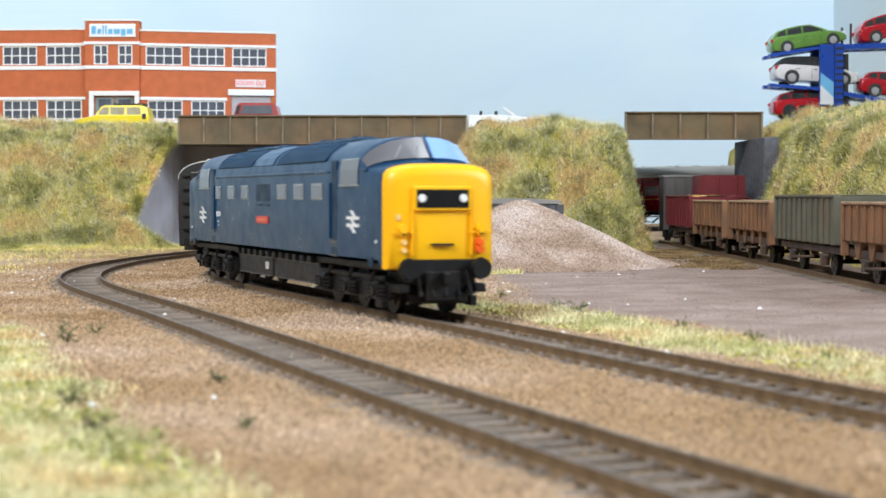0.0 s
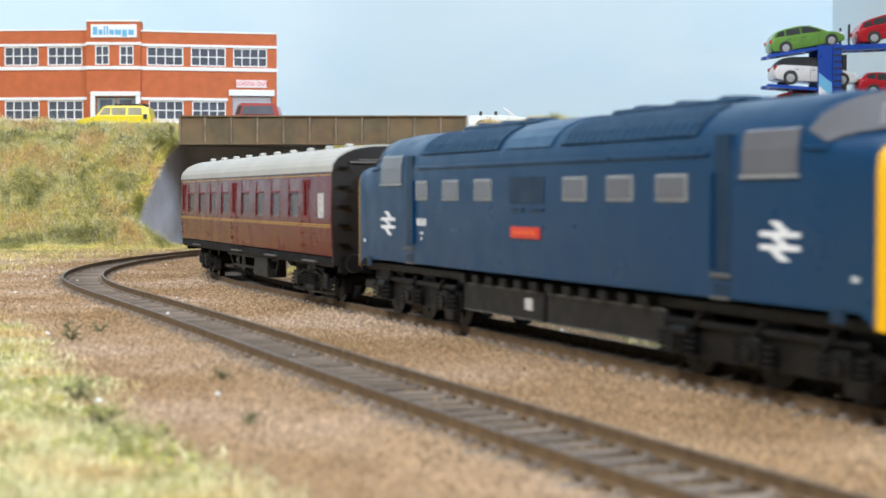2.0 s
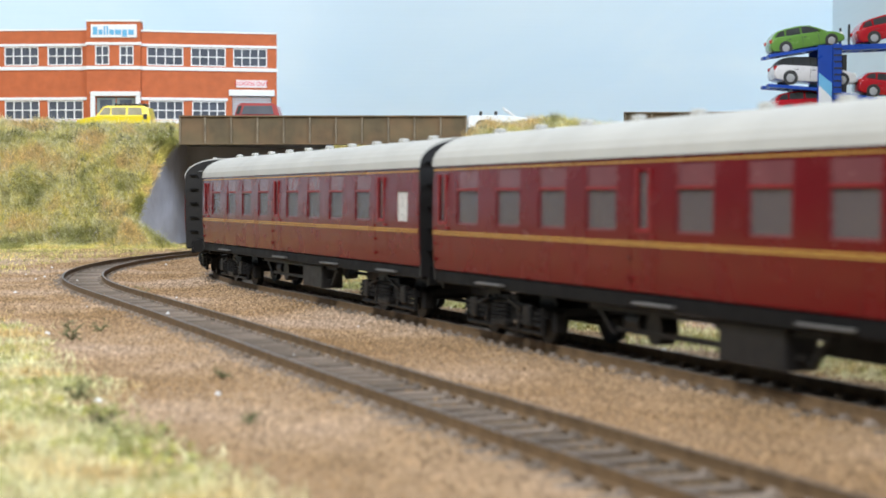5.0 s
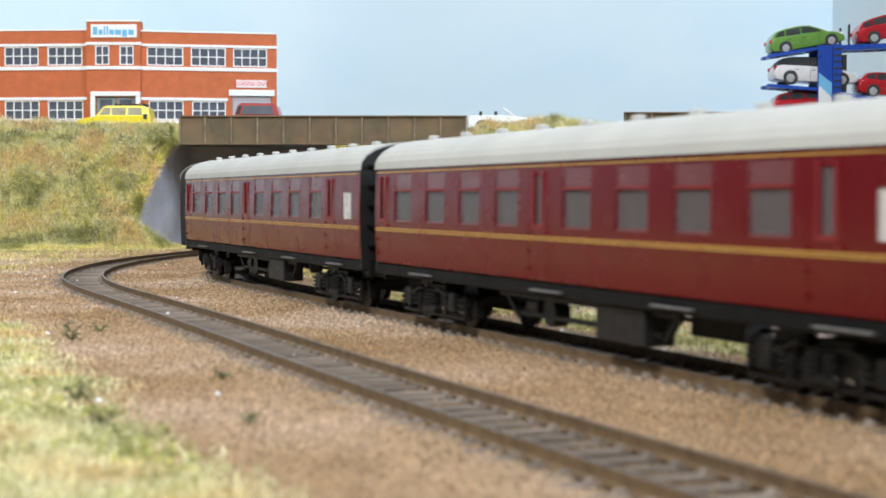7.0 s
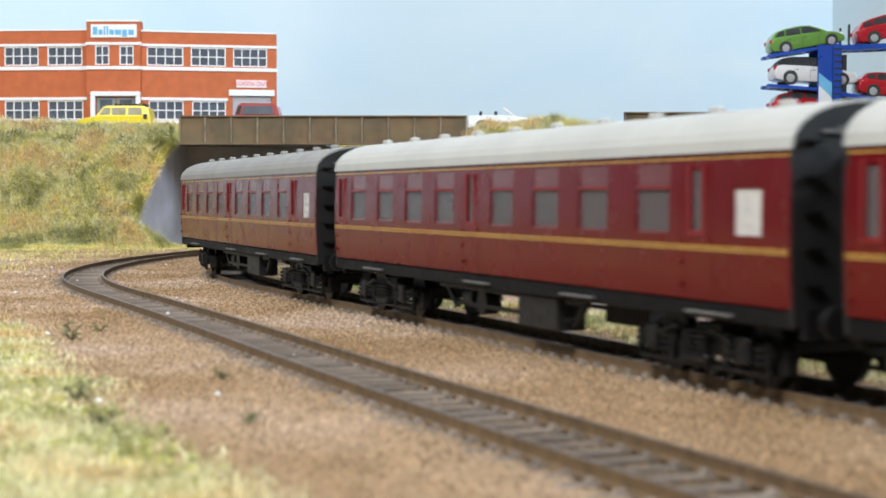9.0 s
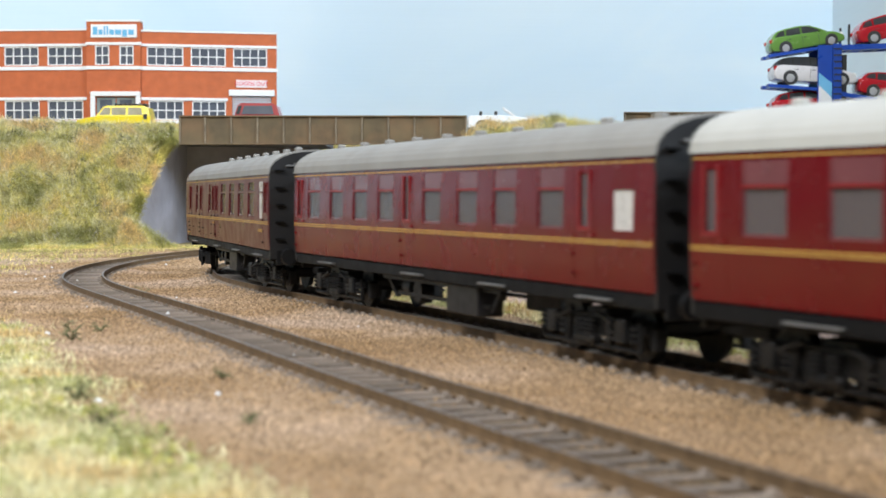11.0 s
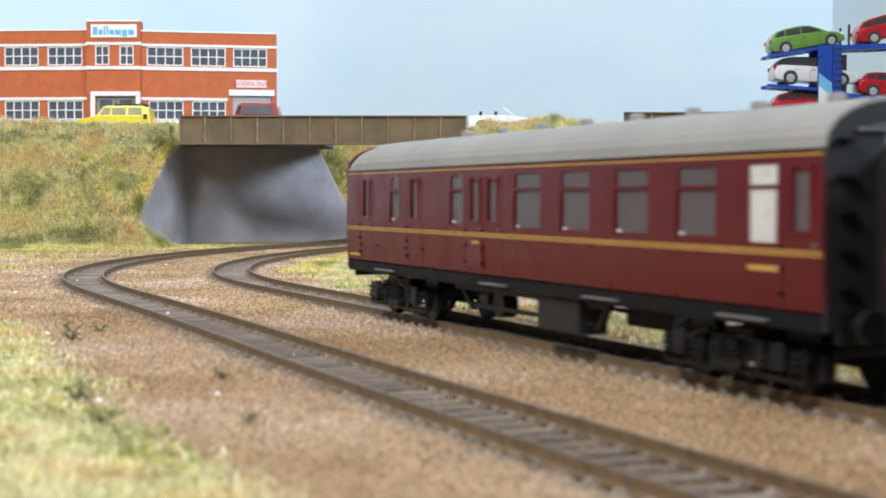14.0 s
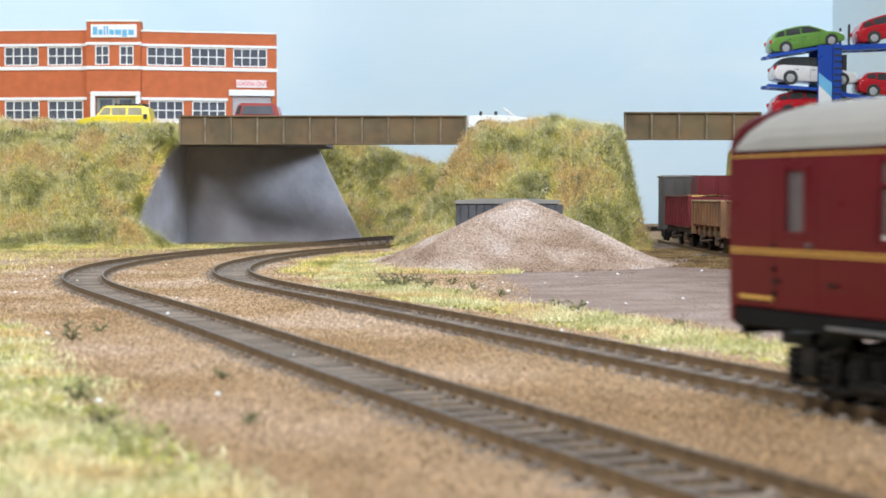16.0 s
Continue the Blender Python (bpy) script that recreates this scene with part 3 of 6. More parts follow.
def loose_cover():
    # turf on the flat
    def scatter(n, x0, x1, y0, y1):
        x, y = rng.uniform(x0, x1, n), rng.uniform(y0, y1, n)
        off = track_offset(x, y)
        return x, y, off, ground_z(x, y, off)
    g = None
    for k, (n, x0, x1, y0, y1, ln) in enumerate(((130000, -190, 0, 190, 640, 2.4), (190000, -60, 150, 190, 960, 3.0), (50000, -330, -60, 740, 1240, 3.0), (26000, -120, 60, 800, 1240, 3.0))):
        x, y, off, z = scatter(n, x0, x1, y0, y1)
        keep = rng.uniform(0, 1, n) < grass_amount(x, y, off) * np.clip(0.75 + 0.8 * fbm(x, y, 9, 3, 50), 0.1, 1)
        o = np.zeros(keep.sum())
        ob = blades("grass", x[keep], y[keep], z[keep], o, o, o + 1, ln, 0.16, 0.75, M_grass_pale if k < 2 else M_grass)
        tagged(ob, "short pale green and straw static grass", "grass", kind="stuff")
        x, y, off, z = scatter(n // 6, x0, x1, y0, y1)
        keep = (rng.uniform(0, 1, n // 6) < grass_amount(x, y, off)) & (fbm(x, y, 12, 3, 52) > 0.1)
        tagged(lumps("foam_clumps", x[keep], y[keep], z[keep] + 0.4, 1.2, M_clump), "crumbs of olive ground foam", "ground foam", kind="stuff")
    # ballast and grit
    for n, y0, y1, size in ((210000, 190, 520, 0.46), (230000, 480, 1180, 0.70)):
        x, y, off, z = scatter(n, -270, 240, y0, y1)
        d = np.minimum(np.abs(off), np.abs(off - SPACING))
        p = np.where(d < 10.5, 0.16, np.where(d < 16, 0.45, 1.0)) * (1 - 0.85 * grass_amount(x, y, off)) * (1 - yard_amount(x, y, off))
        keep = rng.uniform(0, 1, n) < p
        tagged(lumps("ballast", x[keep], y[keep], z[keep] + 0.15, size, M_stone), "loose tan and pink ballast grit", "ballast", kind="stuff")
    x, y, off, z = scatter(60000, 0, 175, 330, 1150)
    keep = rng.uniform(0, 1, len(x)) < 0.5 * yard_amount(x, y, off)
    tagged(lumps("yard_grit", x[keep], y[keep], z[keep] + 0.05, 0.45, M_yard), "fine mauve-brown grit on the yard", "grit", kind="stuff")
    x, y, off, z = scatter(26000, 60, 176, 850, 1160)
    keep = rng.uniform(0, 1, len(x)) < smooth01(fbm(x, y, 26, 3, 70) + (y - 900) / 160, 0.1, 1.0)
    tagged(lumps("brown_scatter", x[keep], y[keep], z[keep] + 0.3, 1.1, M_earth), "loose brown earth and leaf scatter by the siding", "earth", kind="stuff")
    for n, m in ((70, M_white),):
        x, y, off, z = scatter(n, -230, 150, 230, 1000)
        keep = np.abs(off) > 18
        tagged(lumps("white_grit", x[keep], y[keep], z[keep] + 0.5, 0.9, m), "scattered white specks of grit", "grit", kind="stuff")


loose_cover()


def heap():
    def hz(x, y):
        r1, r2 = np.sqrt((x - 45) ** 2 + (y - 905) ** 2 + 60) - 7.7, np.sqrt((x - 18) ** 2 + (y - 864) ** 2 + 30) - 5.5
        r1, r2 = r1 + 2.5 * fbm(x, y, 26, 3, 61), r2 + 2.0 * fbm(x, y, 22, 3, 62)
        a = 38 * np.clip(1 - r1 / 84, 0, 1) ** 1.25
        b = 26 * np.clip(1 - r2 / 43, 0, 1) ** 1.05
        return np.maximum(a, b) + 0.6 * fbm(x, y, 9, 3, 60) + 0.4
    xs, ys = np.arange(-50, 142, 2.0), np.arange(805, 1000, 2.0)
    X, Y = np.meshgrid(xs, ys)
    x, y = X.ravel(), Y.ravel()
    i = np.arange(len(x)).reshape(len(ys), len(xs))
    F = np.c_[i[:-1, :-1].ravel(), i[:-1, 1:].ravel(), i[1:, 1:].ravel(), i[1:, :-1].ravel()]
    z = hz(x, y)
    z = np.where(z < 1.1, -2, z)
    ob = tagged(mesh_np("spoil_heap", np.c_[x, y, z], F, M_heap, True), "two-peaked heap of pale pinkish grit", "heap")
    x, y = rng.uniform(-48, 140, 60000), rng.uniform(810, 995, 60000)
    z = hz(x, y)
    k = z > 1.3
    lumps("grit", x[k], y[k], z[k] + 0.1, 0.75, M_heap, ob)


heap()


def hut():
    t = thing("van_body_shed", "dark grey grounded van body with pale roof behind the heap", "shed")
    bm = bmesh.new()
    box(bm, 8, 70, 962, 994, 0.5, 35.5, 0.4)
    part("body", bm, M_darkgrey, t)
    bm = bmesh.new()
    prism(bm, [(7, 35.5), (71.5, 35.5), (71, 37.4), (55, 38.6), (24, 38.6), (7.5, 37.4)], 960.5, 995.5)
    part("roof", bm, M_roof_dark, t)
    for x in np.arange(11, 70, 4.8):
        bm = bmesh.new()
        box(bm, x, x + 4.2, 961.2, 962.0, 1, 35.0, 0.15)
        part("plank", bm, M_darkgrey, t)


M_darkgrey = mat("dark_grey_planks", (0.085, 0.085, 0.095), 0.65, 0, 0.25, 100)
hut()


def weed(x, y, z, size, seed):
    r = random.Random(seed)
    bm = bmesh.new()
    for _ in range(12):
        a = r.uniform(0, 6.283)
        p = Vector((x, y, z))
        d = Vector((math.cos(a) * 0.7, math.sin(a) * 0.7, r.uniform(0.5, 1.3)))
        for k in range(3):
            q = p + d * size * r.uniform(0.25, 0.45)
            cyl(bm, p, q, size * 0.035, 5, size * 0.022)
            e = Vector((r.uniform(-1, 1), r.uniform(-1, 1), r.uniform(-0.2, 1))) * size * 0.22
            cyl(bm, q, q + e, size * 0.045, 4, size * 0.02)
            p = q
            d = (d + Vector((r.uniform(-0.7, 0.7), r.uniform(-0.7, 0.7), r.uniform(-0.9, 0.2)))).normalized()
    ob = part("weed", bm, M_weed)
    return tagged(ob, "small twiggy dark green weed on the turf", "weed", group="weeds on the ground")


for _i, (_x, _y, _s) in enumerate(((-24, 690, 9), (-17, 676, 11), (-12, 700, 8), (-6, 668, 7), (4, 690, 6), (13, 655, 6), (40, 560, 5), (46, 541, 7), (22, 615, 5),
                                   (-98, 452, 5), (-100, 425, 6), (-112, 470, 4), (-47, 336, 4), (-118, 620, 6), (70, 470, 5), (84, 432, 5), (-33, 268, 4), (-56, 262, 5), (-70, 300, 6))):
    weed(_x, _y, 0.8, _s * 0.7, _i)


# ---- rolling stock: x forwards, y to the left, z up from the rail's top ----
M_glass = bpy.data.materials.new("window_glass")
M_glass.use_nodes = True
_nt = M_glass.node_tree
_b = _nt.nodes["Principled BSDF"]
_b.inputs["Base Color"].default_value = (0.20, 0.165, 0.165, 1)
_b.inputs["Roughness"].default_value = 0.16
_tr = _nt.nodes.new("ShaderNodeBsdfTransparent")
_mx = _nt.nodes.new("ShaderNodeMixShader")
_mx.inputs[0].default_value = 0.42
_nt.links.new(_tr.outputs[0], _mx.inputs[1])
_nt.links.new(_b.outputs[0], _mx.inputs[2])
_nt.links.new(_mx.outputs[0], _nt.nodes["Material Output"].inputs[0])
M_frost = mat("frosted_white_glass", (0.60, 0.57, 0.54), 0.3, 0, 0.04, 200)
M_cabglass = mat("grey_cab_glass", (0.14, 0.14, 0.155), 0.16, 0, 0.1, 80)
# blue reflection on one windscreen half, put into the pane's base colour
M_screen = mat("screen_blue_reflection", (0.28, 0.46, 0.80), 0.08, 0, 0.1, 60, coat=0.6)
M_frame = mat("pale_window_frame", (0.36, 0.37, 0.38), 0.4, 0.3, 0.05, 200)
# body blue lightened to paint in reflected light
M_bluesheen = mat("blue_panel_sheen", (0.006, 0.058, 0.14), 0.34, 0, 0.06, 60)
# dark blue of small fittings, also painted as shade in door and step recesses
M_bluedark = mat("dark_blue_and_recess_shade", (0.003, 0.026, 0.062), 0.5, 0, 0.1, 100)
M_grille = mat("roof_grille_blue", (0.0035, 0.036, 0.083), 0.5, 0, 0.12, 200)
M_redplate = mat("red_plate", (0.62, 0.04, 0.02), 0.4, 0, 0.05, 200)
M_tint = mat("red_tinted_top_light", (0.16, 0.048, 0.054), 0.2, 0, 0.1, 150)
M_redbright = mat("bright_red_door_frame", (0.20, 0.005, 0.008), 0.4, 0, 0.08, 100)
M_wornyellow = mat("rubbed_yellow", (0.85, 0.58, 0.22), 0.4, 0, 0.1, 300)
M_lamp = mat("white_lamp_lens", (0.85, 0.85, 0.82), 0.15, 0, 0.02, 200)
M_orange = mat("red_lamp_lens", (0.85, 0.12, 0.015), 0.2, 0, 0.03, 200)
M_solebar = mat("grey_black_solebar", (0.0065, 0.006, 0.0065), 0.6, 0, 0.25, 120, spec=0.18)
M_tank = mat("brown_black_tank", (0.010, 0.0088, 0.0092), 0.5, 0, 0.2, 120)
M_wheel = mat("dark_steel_wheel", (0.012, 0.0115, 0.011), 0.45, 0.5, 0.3, 200)
M_inside = mat("dim_interior", (0.17, 0.13, 0.11), 0.8, 0, 0.25, 60)
M_end = mat("black_coach_end", (0.013, 0.012, 0.0125), 0.5, 0, 0.25, 90)
M_step = mat("worn_step", (0.12, 0.115, 0.11), 0.5, 0, 0.2, 200)

WHEELSETS = []
BOGIES = []


def wheelset_mesh(r):
    bm = bmesh.new()
    for s in (-1, 1):
        cyl(bm, (0, s * 7.6, 0), (0, s * 9.4, 0), r, 24)
        cyl(bm, (0, s * 7.2, 0), (0, s * 7.6, 0), r + 0.6, 24)
        for k in range(4):
            a = k * math.pi / 2 + 0.4
            cyl(bm, (r * 0.55 * math.cos(a), s * 9.4, r * 0.55 * math.sin(a)), (r * 0.55 * math.cos(a), s * 9.7, r * 0.55 * math.sin(a)), r * 0.16, 8)
    cyl(bm, (0, -9.4, 0), (0, 9.4, 0), 1.0, 8)
    return bm


def bogie(parent, x, axles, r, length, kind):
    """A bogie under a vehicle: frames, springs, axle boxes, and turning wheelsets."""
    bm = bmesh.new()
    h = length / 2
    for s in (-1, 1):
        y0, y1 = (11.2, 13.4)
        a, b = sorted((s * y0, s * y1))
        if kind == "loco":
            prism(bm, [(-h, 9.2), (-h, 5.5), (-h + 4, 4.0), (h - 4, 4.0), (h, 5.5), (h, 9.2), (h - 6, 11.0), (-h + 6, 11.0)], a, b)
            for ax in axles:
                c, d = sorted((s * 13.2, s * 15.6))
                box(bm, ax - 2.6, ax + 2.6, c, d, 4.6, 9.8, 0.4)
                cyl(bm, (ax, s * 15.4, 7), (ax, s * 16.4, 7), 1.7, 12)
                for e in (-5.2, 5.2):
                    for k in range(4):
                        cyl(bm, (ax + e, s * 14.4, 4.6 + k * 1.2), (ax + e, s * 14.4, 5.3 + k * 1.2), 1.5, 10)
            box(bm, -h + 2, h - 2, *sorted((s * 13.2, s * 14.6)), 10.2, 11.6, 0.3)
            for e in (-h * 0.62, 0.0, h * 0.62):
                cyl(bm, (e, s * 14.5, 9.5), (e + 3.5, s * 14.5, 13.0), 0.7, 8)
            box(bm, h - 7, h - 1, *sorted((s * 13.2, s * 15.5)), 2.2, 5.2, 0.3)
            cyl(bm, (-h + 8, s * 15, 9.2), (-h + 14, s * 15, 9.2), 1.3, 10)
        else:
            prism(bm, [(-h, 8.4), (-h, 6.6), (-8, 5.0), (8, 5.0), (h, 6.6), (h, 8.4), (9, 9.6), (-9, 9.6)], a, b)
            for ax in axles:
                c, d = sorted((s * 13.0, s * 15.4))
                box(bm, ax - 2.2, ax + 2.2, c, d, 4.4, 9.6, 0.4)
                for e in (-5.0, 5.0):
                    for k in range(3):
                        cyl(bm, (ax + e, s * 14.0, 4.8 + k * 1.3), (ax + e, s * 14.0, 5.6 + k * 1.3), 1.4, 10)
            box(bm, -5, 5, *sorted((s * 13.0, s * 15.6)), 3.4, 5.2, 0.4)
            for k in range(4):
                cyl(bm, (-2.4, s * 14.6, 5.2 + k), (-2.4, s * 14.6, 5.8 + k), 1.6, 10)
                cyl(bm, (2.4, s * 14.6, 5.2 + k), (2.4, s * 14.6, 5.8 + k), 1.6, 10)
            box(bm, -h + 1, h - 1, *sorted((s * 13.0, s * 14.2)), 2.4, 3.4, 0.3)
            for e in (-1, 1):
                prism(bm, [(e * 8.5, 9.0), (e * 11.5, 9.0), (e * 10.6, 3.0), (e * 9.4, 3.0)], *sorted((s * 13.2, s * 14.4)))
                cyl(bm, (e * (h - 1.5), s * 13.6, 9.2), (e * (h - 1.5), s * 13.6, 3.0), 0.6, 6)
                cyl(bm, (e * 6.0, s * 15.0, 10.4), (e * 13.5, s * 15.0, 8.2), 0.55, 6)
                box(bm, e * (h + 0.5) - 1.2, e * (h + 0.5) + 1.2, *sorted((s * 9.0, s * 12.2)), 3.0, 8.5, 0.5)
    box(bm, -h, -h + 2, -12, 12, 7, 9, 0.2)
    box(bm, h - 2, h, -12, 12, 7, 9, 0.2)
    box(bm, -5, 5, -12, 12, 7, 11, 0.2)
    b = part("bogie", bm, M_black, parent, at=mm(x, 0, 0))
    BOGIES.append((b, x))
    first = None
    for ax in axles:
        if first is None:
            w = first = part("wheelset", wheelset_mesh(r), M_wheel, b, at=mm(ax, 0, r))
        else:
            w = share("wheelset", first, mm(ax, 0, r), b)
        WHEELSETS.append((w, ax, r))
    return b


def holed(bm, x0, x1, z0, z1, holes, y, inward, depth=0.9, bow=None):
    """A side panel with real openings: holes as (x0, x1, z0, z1); jambs go inwards."""
    xs = sorted({x0, x1, *[h[0] for h in holes], *[h[1] for h in holes]})
    zs = sorted({z0, z1, *[h[2] for h in holes], *[h[3] for h in holes], *(list(np.linspace(z0, z1, 7)) if bow else [])})
    grid = {}

    def v(i, j):
        if (i, j) not in grid:
            off = bow(zs[j]) if bow else 0.0
            grid[i, j] = bm.verts.new((xs[i], y + inward * off, zs[j]))
        return grid[i, j]

    fs = []
    for i in range(len(xs) - 1):
        for j in range(len(zs) - 1):
            cx, cz = (xs[i] + xs[i + 1]) / 2, (zs[j] + zs[j + 1]) / 2
            if any(h[0] < cx < h[1] and h[2] < cz < h[3] for h in holes):
                continue
            q = [v(i, j), v(i + 1, j), v(i + 1, j + 1), v(i, j + 1)]
            fs.append(bm.faces.new(q if inward > 0 else q[::-1]))
    bmesh.ops.recalc_face_normals(bm, faces=fs)
    r = bmesh.ops.solidify(bm, geom=fs, thickness=depth)
    return fs


def shell_ring(x, w, zb, zc, zt, p=2.3, bow=0.0, n=12):
    pts = [(-w, zb), (-w, zb + (zc - zb) * 0.4), (-w, zb + (zc - zb) * 0.8)]
    for k in range(n + 1):
        a = math.pi * (1 - k / n)
        c, s = math.cos(a), math.sin(a)
        pts.append((w * math.copysign(abs(c) ** (2 / p), c), zc + (zt - zc) * max(0.0, s) ** (2 / p)))
    pts += [(w, zb + (zc - zb) * 0.8), (w, zb + (zc - zb) * 0.4), (w, zb)]
    return [(x + bow * (1 - (y / w) ** 2), y, z) for y, z in pts]


def patch(bm, rings, i0, i1, lift):
    """A raised panel over part of lofted rings, from ring point i0 to i1, lifted along the mean outward direction."""
    rows = []
    for r in rings:
        cx = sum(p[1] for p in r) / len(r)
        row = []
        for i in range(i0, i1 + 1):
            p = Vector(r[i])
            d = Vector((0, p.y - cx, p.z - 36)).normalized()
            row.append(bm.verts.new(p + d * lift))
        rows.append(row)
    fs = []
    for a, b in zip(rows, rows[1:]):
        for i in range(len(a) - 1):
            fs.append(bm.faces.new((a[i], a[i + 1], b[i + 1], b[i])))
    bmesh.ops.recalc_face_normals(bm, faces=fs)
    bmesh.ops.solidify(bm, geom=fs, thickness=lift * 0.9)
    return fs


def flip(rings):
    return [[(-x, -y, z) for x, y, z in r] for r in rings]


def lerp_ring(a, b, t):
    return [tuple(p + (q - p) * t for p, q in zip(u, w)) for u, w in zip(a, b)]


def bar_plate(bm, x0, x1, y, z0, z1, out=0.25):
    a, b = sorted((y, y + math.copysign(out, y)))
    box(bm, x0, x1, a, b, z0, z1)


def locomotive():
    t = thing("diesel_locomotive", "blue diesel locomotive with bright yellow nose ends", "locomotive")
    W, ZB, ZC, ZT = 17.5, 16.6, 43.6, 54.2
    half = [shell_ring(0, W, ZB, ZC, ZT), shell_ring(78, W, ZB, ZC, ZT), shell_ring(106, W, ZB, ZC, ZT, bow=1.0),
            shell_ring(110, W, ZB, ZC, ZT - 0.4, bow=8.0), shell_ring(116, W, ZB, ZC - 0.4, 46.4, bow=9.5),
            shell_ring(119, W - 0.1, ZB, ZC - 1.0, 45.9, bow=7.0), shell_ring(126, W - 0.1, ZB, ZC - 2, 45.6, 3.0, bow=2.5),
            shell_ring(130.2, W - 0.1, 14.2, ZC - 4, 45.4, 3.4, bow=1.2), shell_ring(132.0, W - 0.5, 14.0, ZC - 4.5, 44.9, 3.4, bow=1.0),
            shell_ring(133.3, W - 1.6, 14.6, ZC - 5.5, 43.6, 3.2, bow=0.8), shell_ring(133.9, W - 3.4, 15.6, ZC - 7, 41.6, 3.0, bow=0.6)]
    body = []
    for nm, rings in (("front", half), ("rear", flip(half))):
        body.append(rings)
    bm = bmesh.new()
    order = body[1][::-1][:-1] + body[0][1:]
    # the rear rings run from the other side: turn their order so that the loft does not twist
    order = [r[::-1] if r[0][1] > 0 else r for r in order]
    loft(bm, order)
    bm.faces.ensure_lookup_table()
    for f in bm.faces:
        c = f.calc_center_median()
        if abs(c.x) > 130.6:
            f.material_index = 1
    part("body", bm, [M_blue, M_yellow], t, smooth=True)
    # roof: grille panels with ribs, fans and hatches
    def roof_ring(x, grow=0.0):
        return shell_ring(x, W, ZB, ZC, ZT + grow)
    for x0, x1 in ((-76, -22), (14, 74)):
        for i0, i1 in ((4, 7), (11, 14)):
            bm = bmesh.new()
            patch(bm, [roof_ring(x) for x in np.linspace(x0, x1, 6)], i0, i1, 0.5)
            g = part("roof_grille", bm, M_grille, t)
            bm = bmesh.new()
            for x in np.arange(x0 + 2, x1 - 1, 3.4):
                patch(bm, [roof_ring(x), roof_ring(x + 0.9)], i0, i1, 0.75)
            part("rib", bm, M_blue, g)
        bm = bmesh.new()
        box(bm, x0 + 2, x1 - 2, -5.4, 5.4, 53.6, 55.0, 0.5)
        part("roof_hatch", bm, M_grille, t)
        for k in range(3):
            bm = bmesh.new()
            cx = x0 + (x1 - x0) * (0.2 + 0.3 * k)
            cyl(bm, (cx, 0, 54.8), (cx, 0, 55.6), 4.6, 24, 4.2)
            part("roof_fan", bm, M_blue, t)
    # brighter patch paints the light reflected on the roof between the grilles
    bm = bmesh.new()
    patch(bm, [roof_ring(x) for x in np.linspace(-17, 9, 5)], 4, 14, 0.35)
    part("roof_panel", bm, M_bluesheen, t, "blue roof panel, brighter with painted reflection")
    for s in (-1, 1):
        y = s * W
        bm = bmesh.new()
        box(bm, -80, 79, *sorted((y, y + s * 0.45)), 43.0, 43.9, 0.15)
        part("cantrail_strip", bm, M_blue, t)
        for x0, x1 in ((-79, -70), (-58.4, -47), (-36.2, -25), (16, 28), (37.5, 49.5), (59, 71.5)):
            bm = bmesh.new()
            box(bm, x0, x1, *sorted((y, y + s * 0.3)), 34.4, 39.9, 0.2)
            w = part("side_window", bm, M_frame, t)
            bm = bmesh.new()
            box(bm, x0 + 0.7, x1 - 0.7, *sorted((y + s * 0.25, y + s * 0.42)), 35.0, 39.3)
            part("pane", bm, M_cabglass, w)
        bm = bmesh.new()
        box(bm, -14, 6, *sorted((y, y + s * 0.12)), 33.8, 40.2, 0.1)
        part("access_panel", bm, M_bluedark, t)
        for x0 in (-12.5, -1.5):
            bm = bmesh.new()
            box(bm, x0, x0 + 7, *sorted((y, y + s * 0.35)), 32.0, 32.7)
            part("grab_handle", bm, M_bluedark, t)
        bm = bmesh.new()
        box(bm, -12.6, 4.0, *sorted((y, y + s * 0.4)), 25.5, 28.3, 0.1)
        pl = part("nameplate", bm, M_redplate, t, "red nameplate with plain bars")
        bm = bmesh.new()
        for k in range(4):
            bar_plate(bm, -10.6 + k * 3.4, -8.4 + k * 3.4, y + s * 0.4, 26.4, 27.4, 0.06)
        part("lettering", bm, M_orange, pl)
        bm = bmesh.new()
        for k in range(4):
            bar_plate(bm, -78.5 + 1.9 * k, -77.3 + 1.9 * k, y, 27.4, 29.4, 0.08)
        bar_plate(bm, -76, -73.8, y, 25.0, 25.6, 0.08)
        bar_plate(bm, -75.4, -74.4, y, 23.4, 24.2, 0.08)
        part("number_bars", bm, M_white, t)
        for e in (-1, 1):
            # cab door and steps, recess shade painted as dark blue plates, window and the two-arrow mark
            def bx(a, b, z0, z1, out, bev=0.0):
                bm2 = bmesh.new()
                box(bm2, *sorted((e * a, e * b)), *sorted((y - s * 0.3, y + s * out)), z0, z1, bev)
                return bm2
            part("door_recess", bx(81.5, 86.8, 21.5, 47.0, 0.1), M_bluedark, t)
            part("handrail", bx(80.3, 80.9, 22, 40, 0.8, 0.2), M_blue, t)
            part("door_step", bx(80.5, 87.5, 20.6, 21.2, 0.6), M_step, t)
            part("door_step", bx(80.5, 87.0, 16.4, 17.0, 0.5), M_step, t)
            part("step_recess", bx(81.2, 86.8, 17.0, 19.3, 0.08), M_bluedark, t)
            # cab side window stands on the side and leans in with the roof
            bm2 = bmesh.new()
            rr = [shell_ring(x, W, ZB, ZC, ZT) for x in (e * 91.0, e * 97, e * 103, e * 108.6)]
            patch(bm2, rr, *((2, 5) if s < 0 else (13, 16)), 0.35)
            for v in bm2.verts:
                v.co.z = min(max(v.co.z, 39.4), 48.0)
            cw = part("cab_window", bm2, M_cabglass, t)
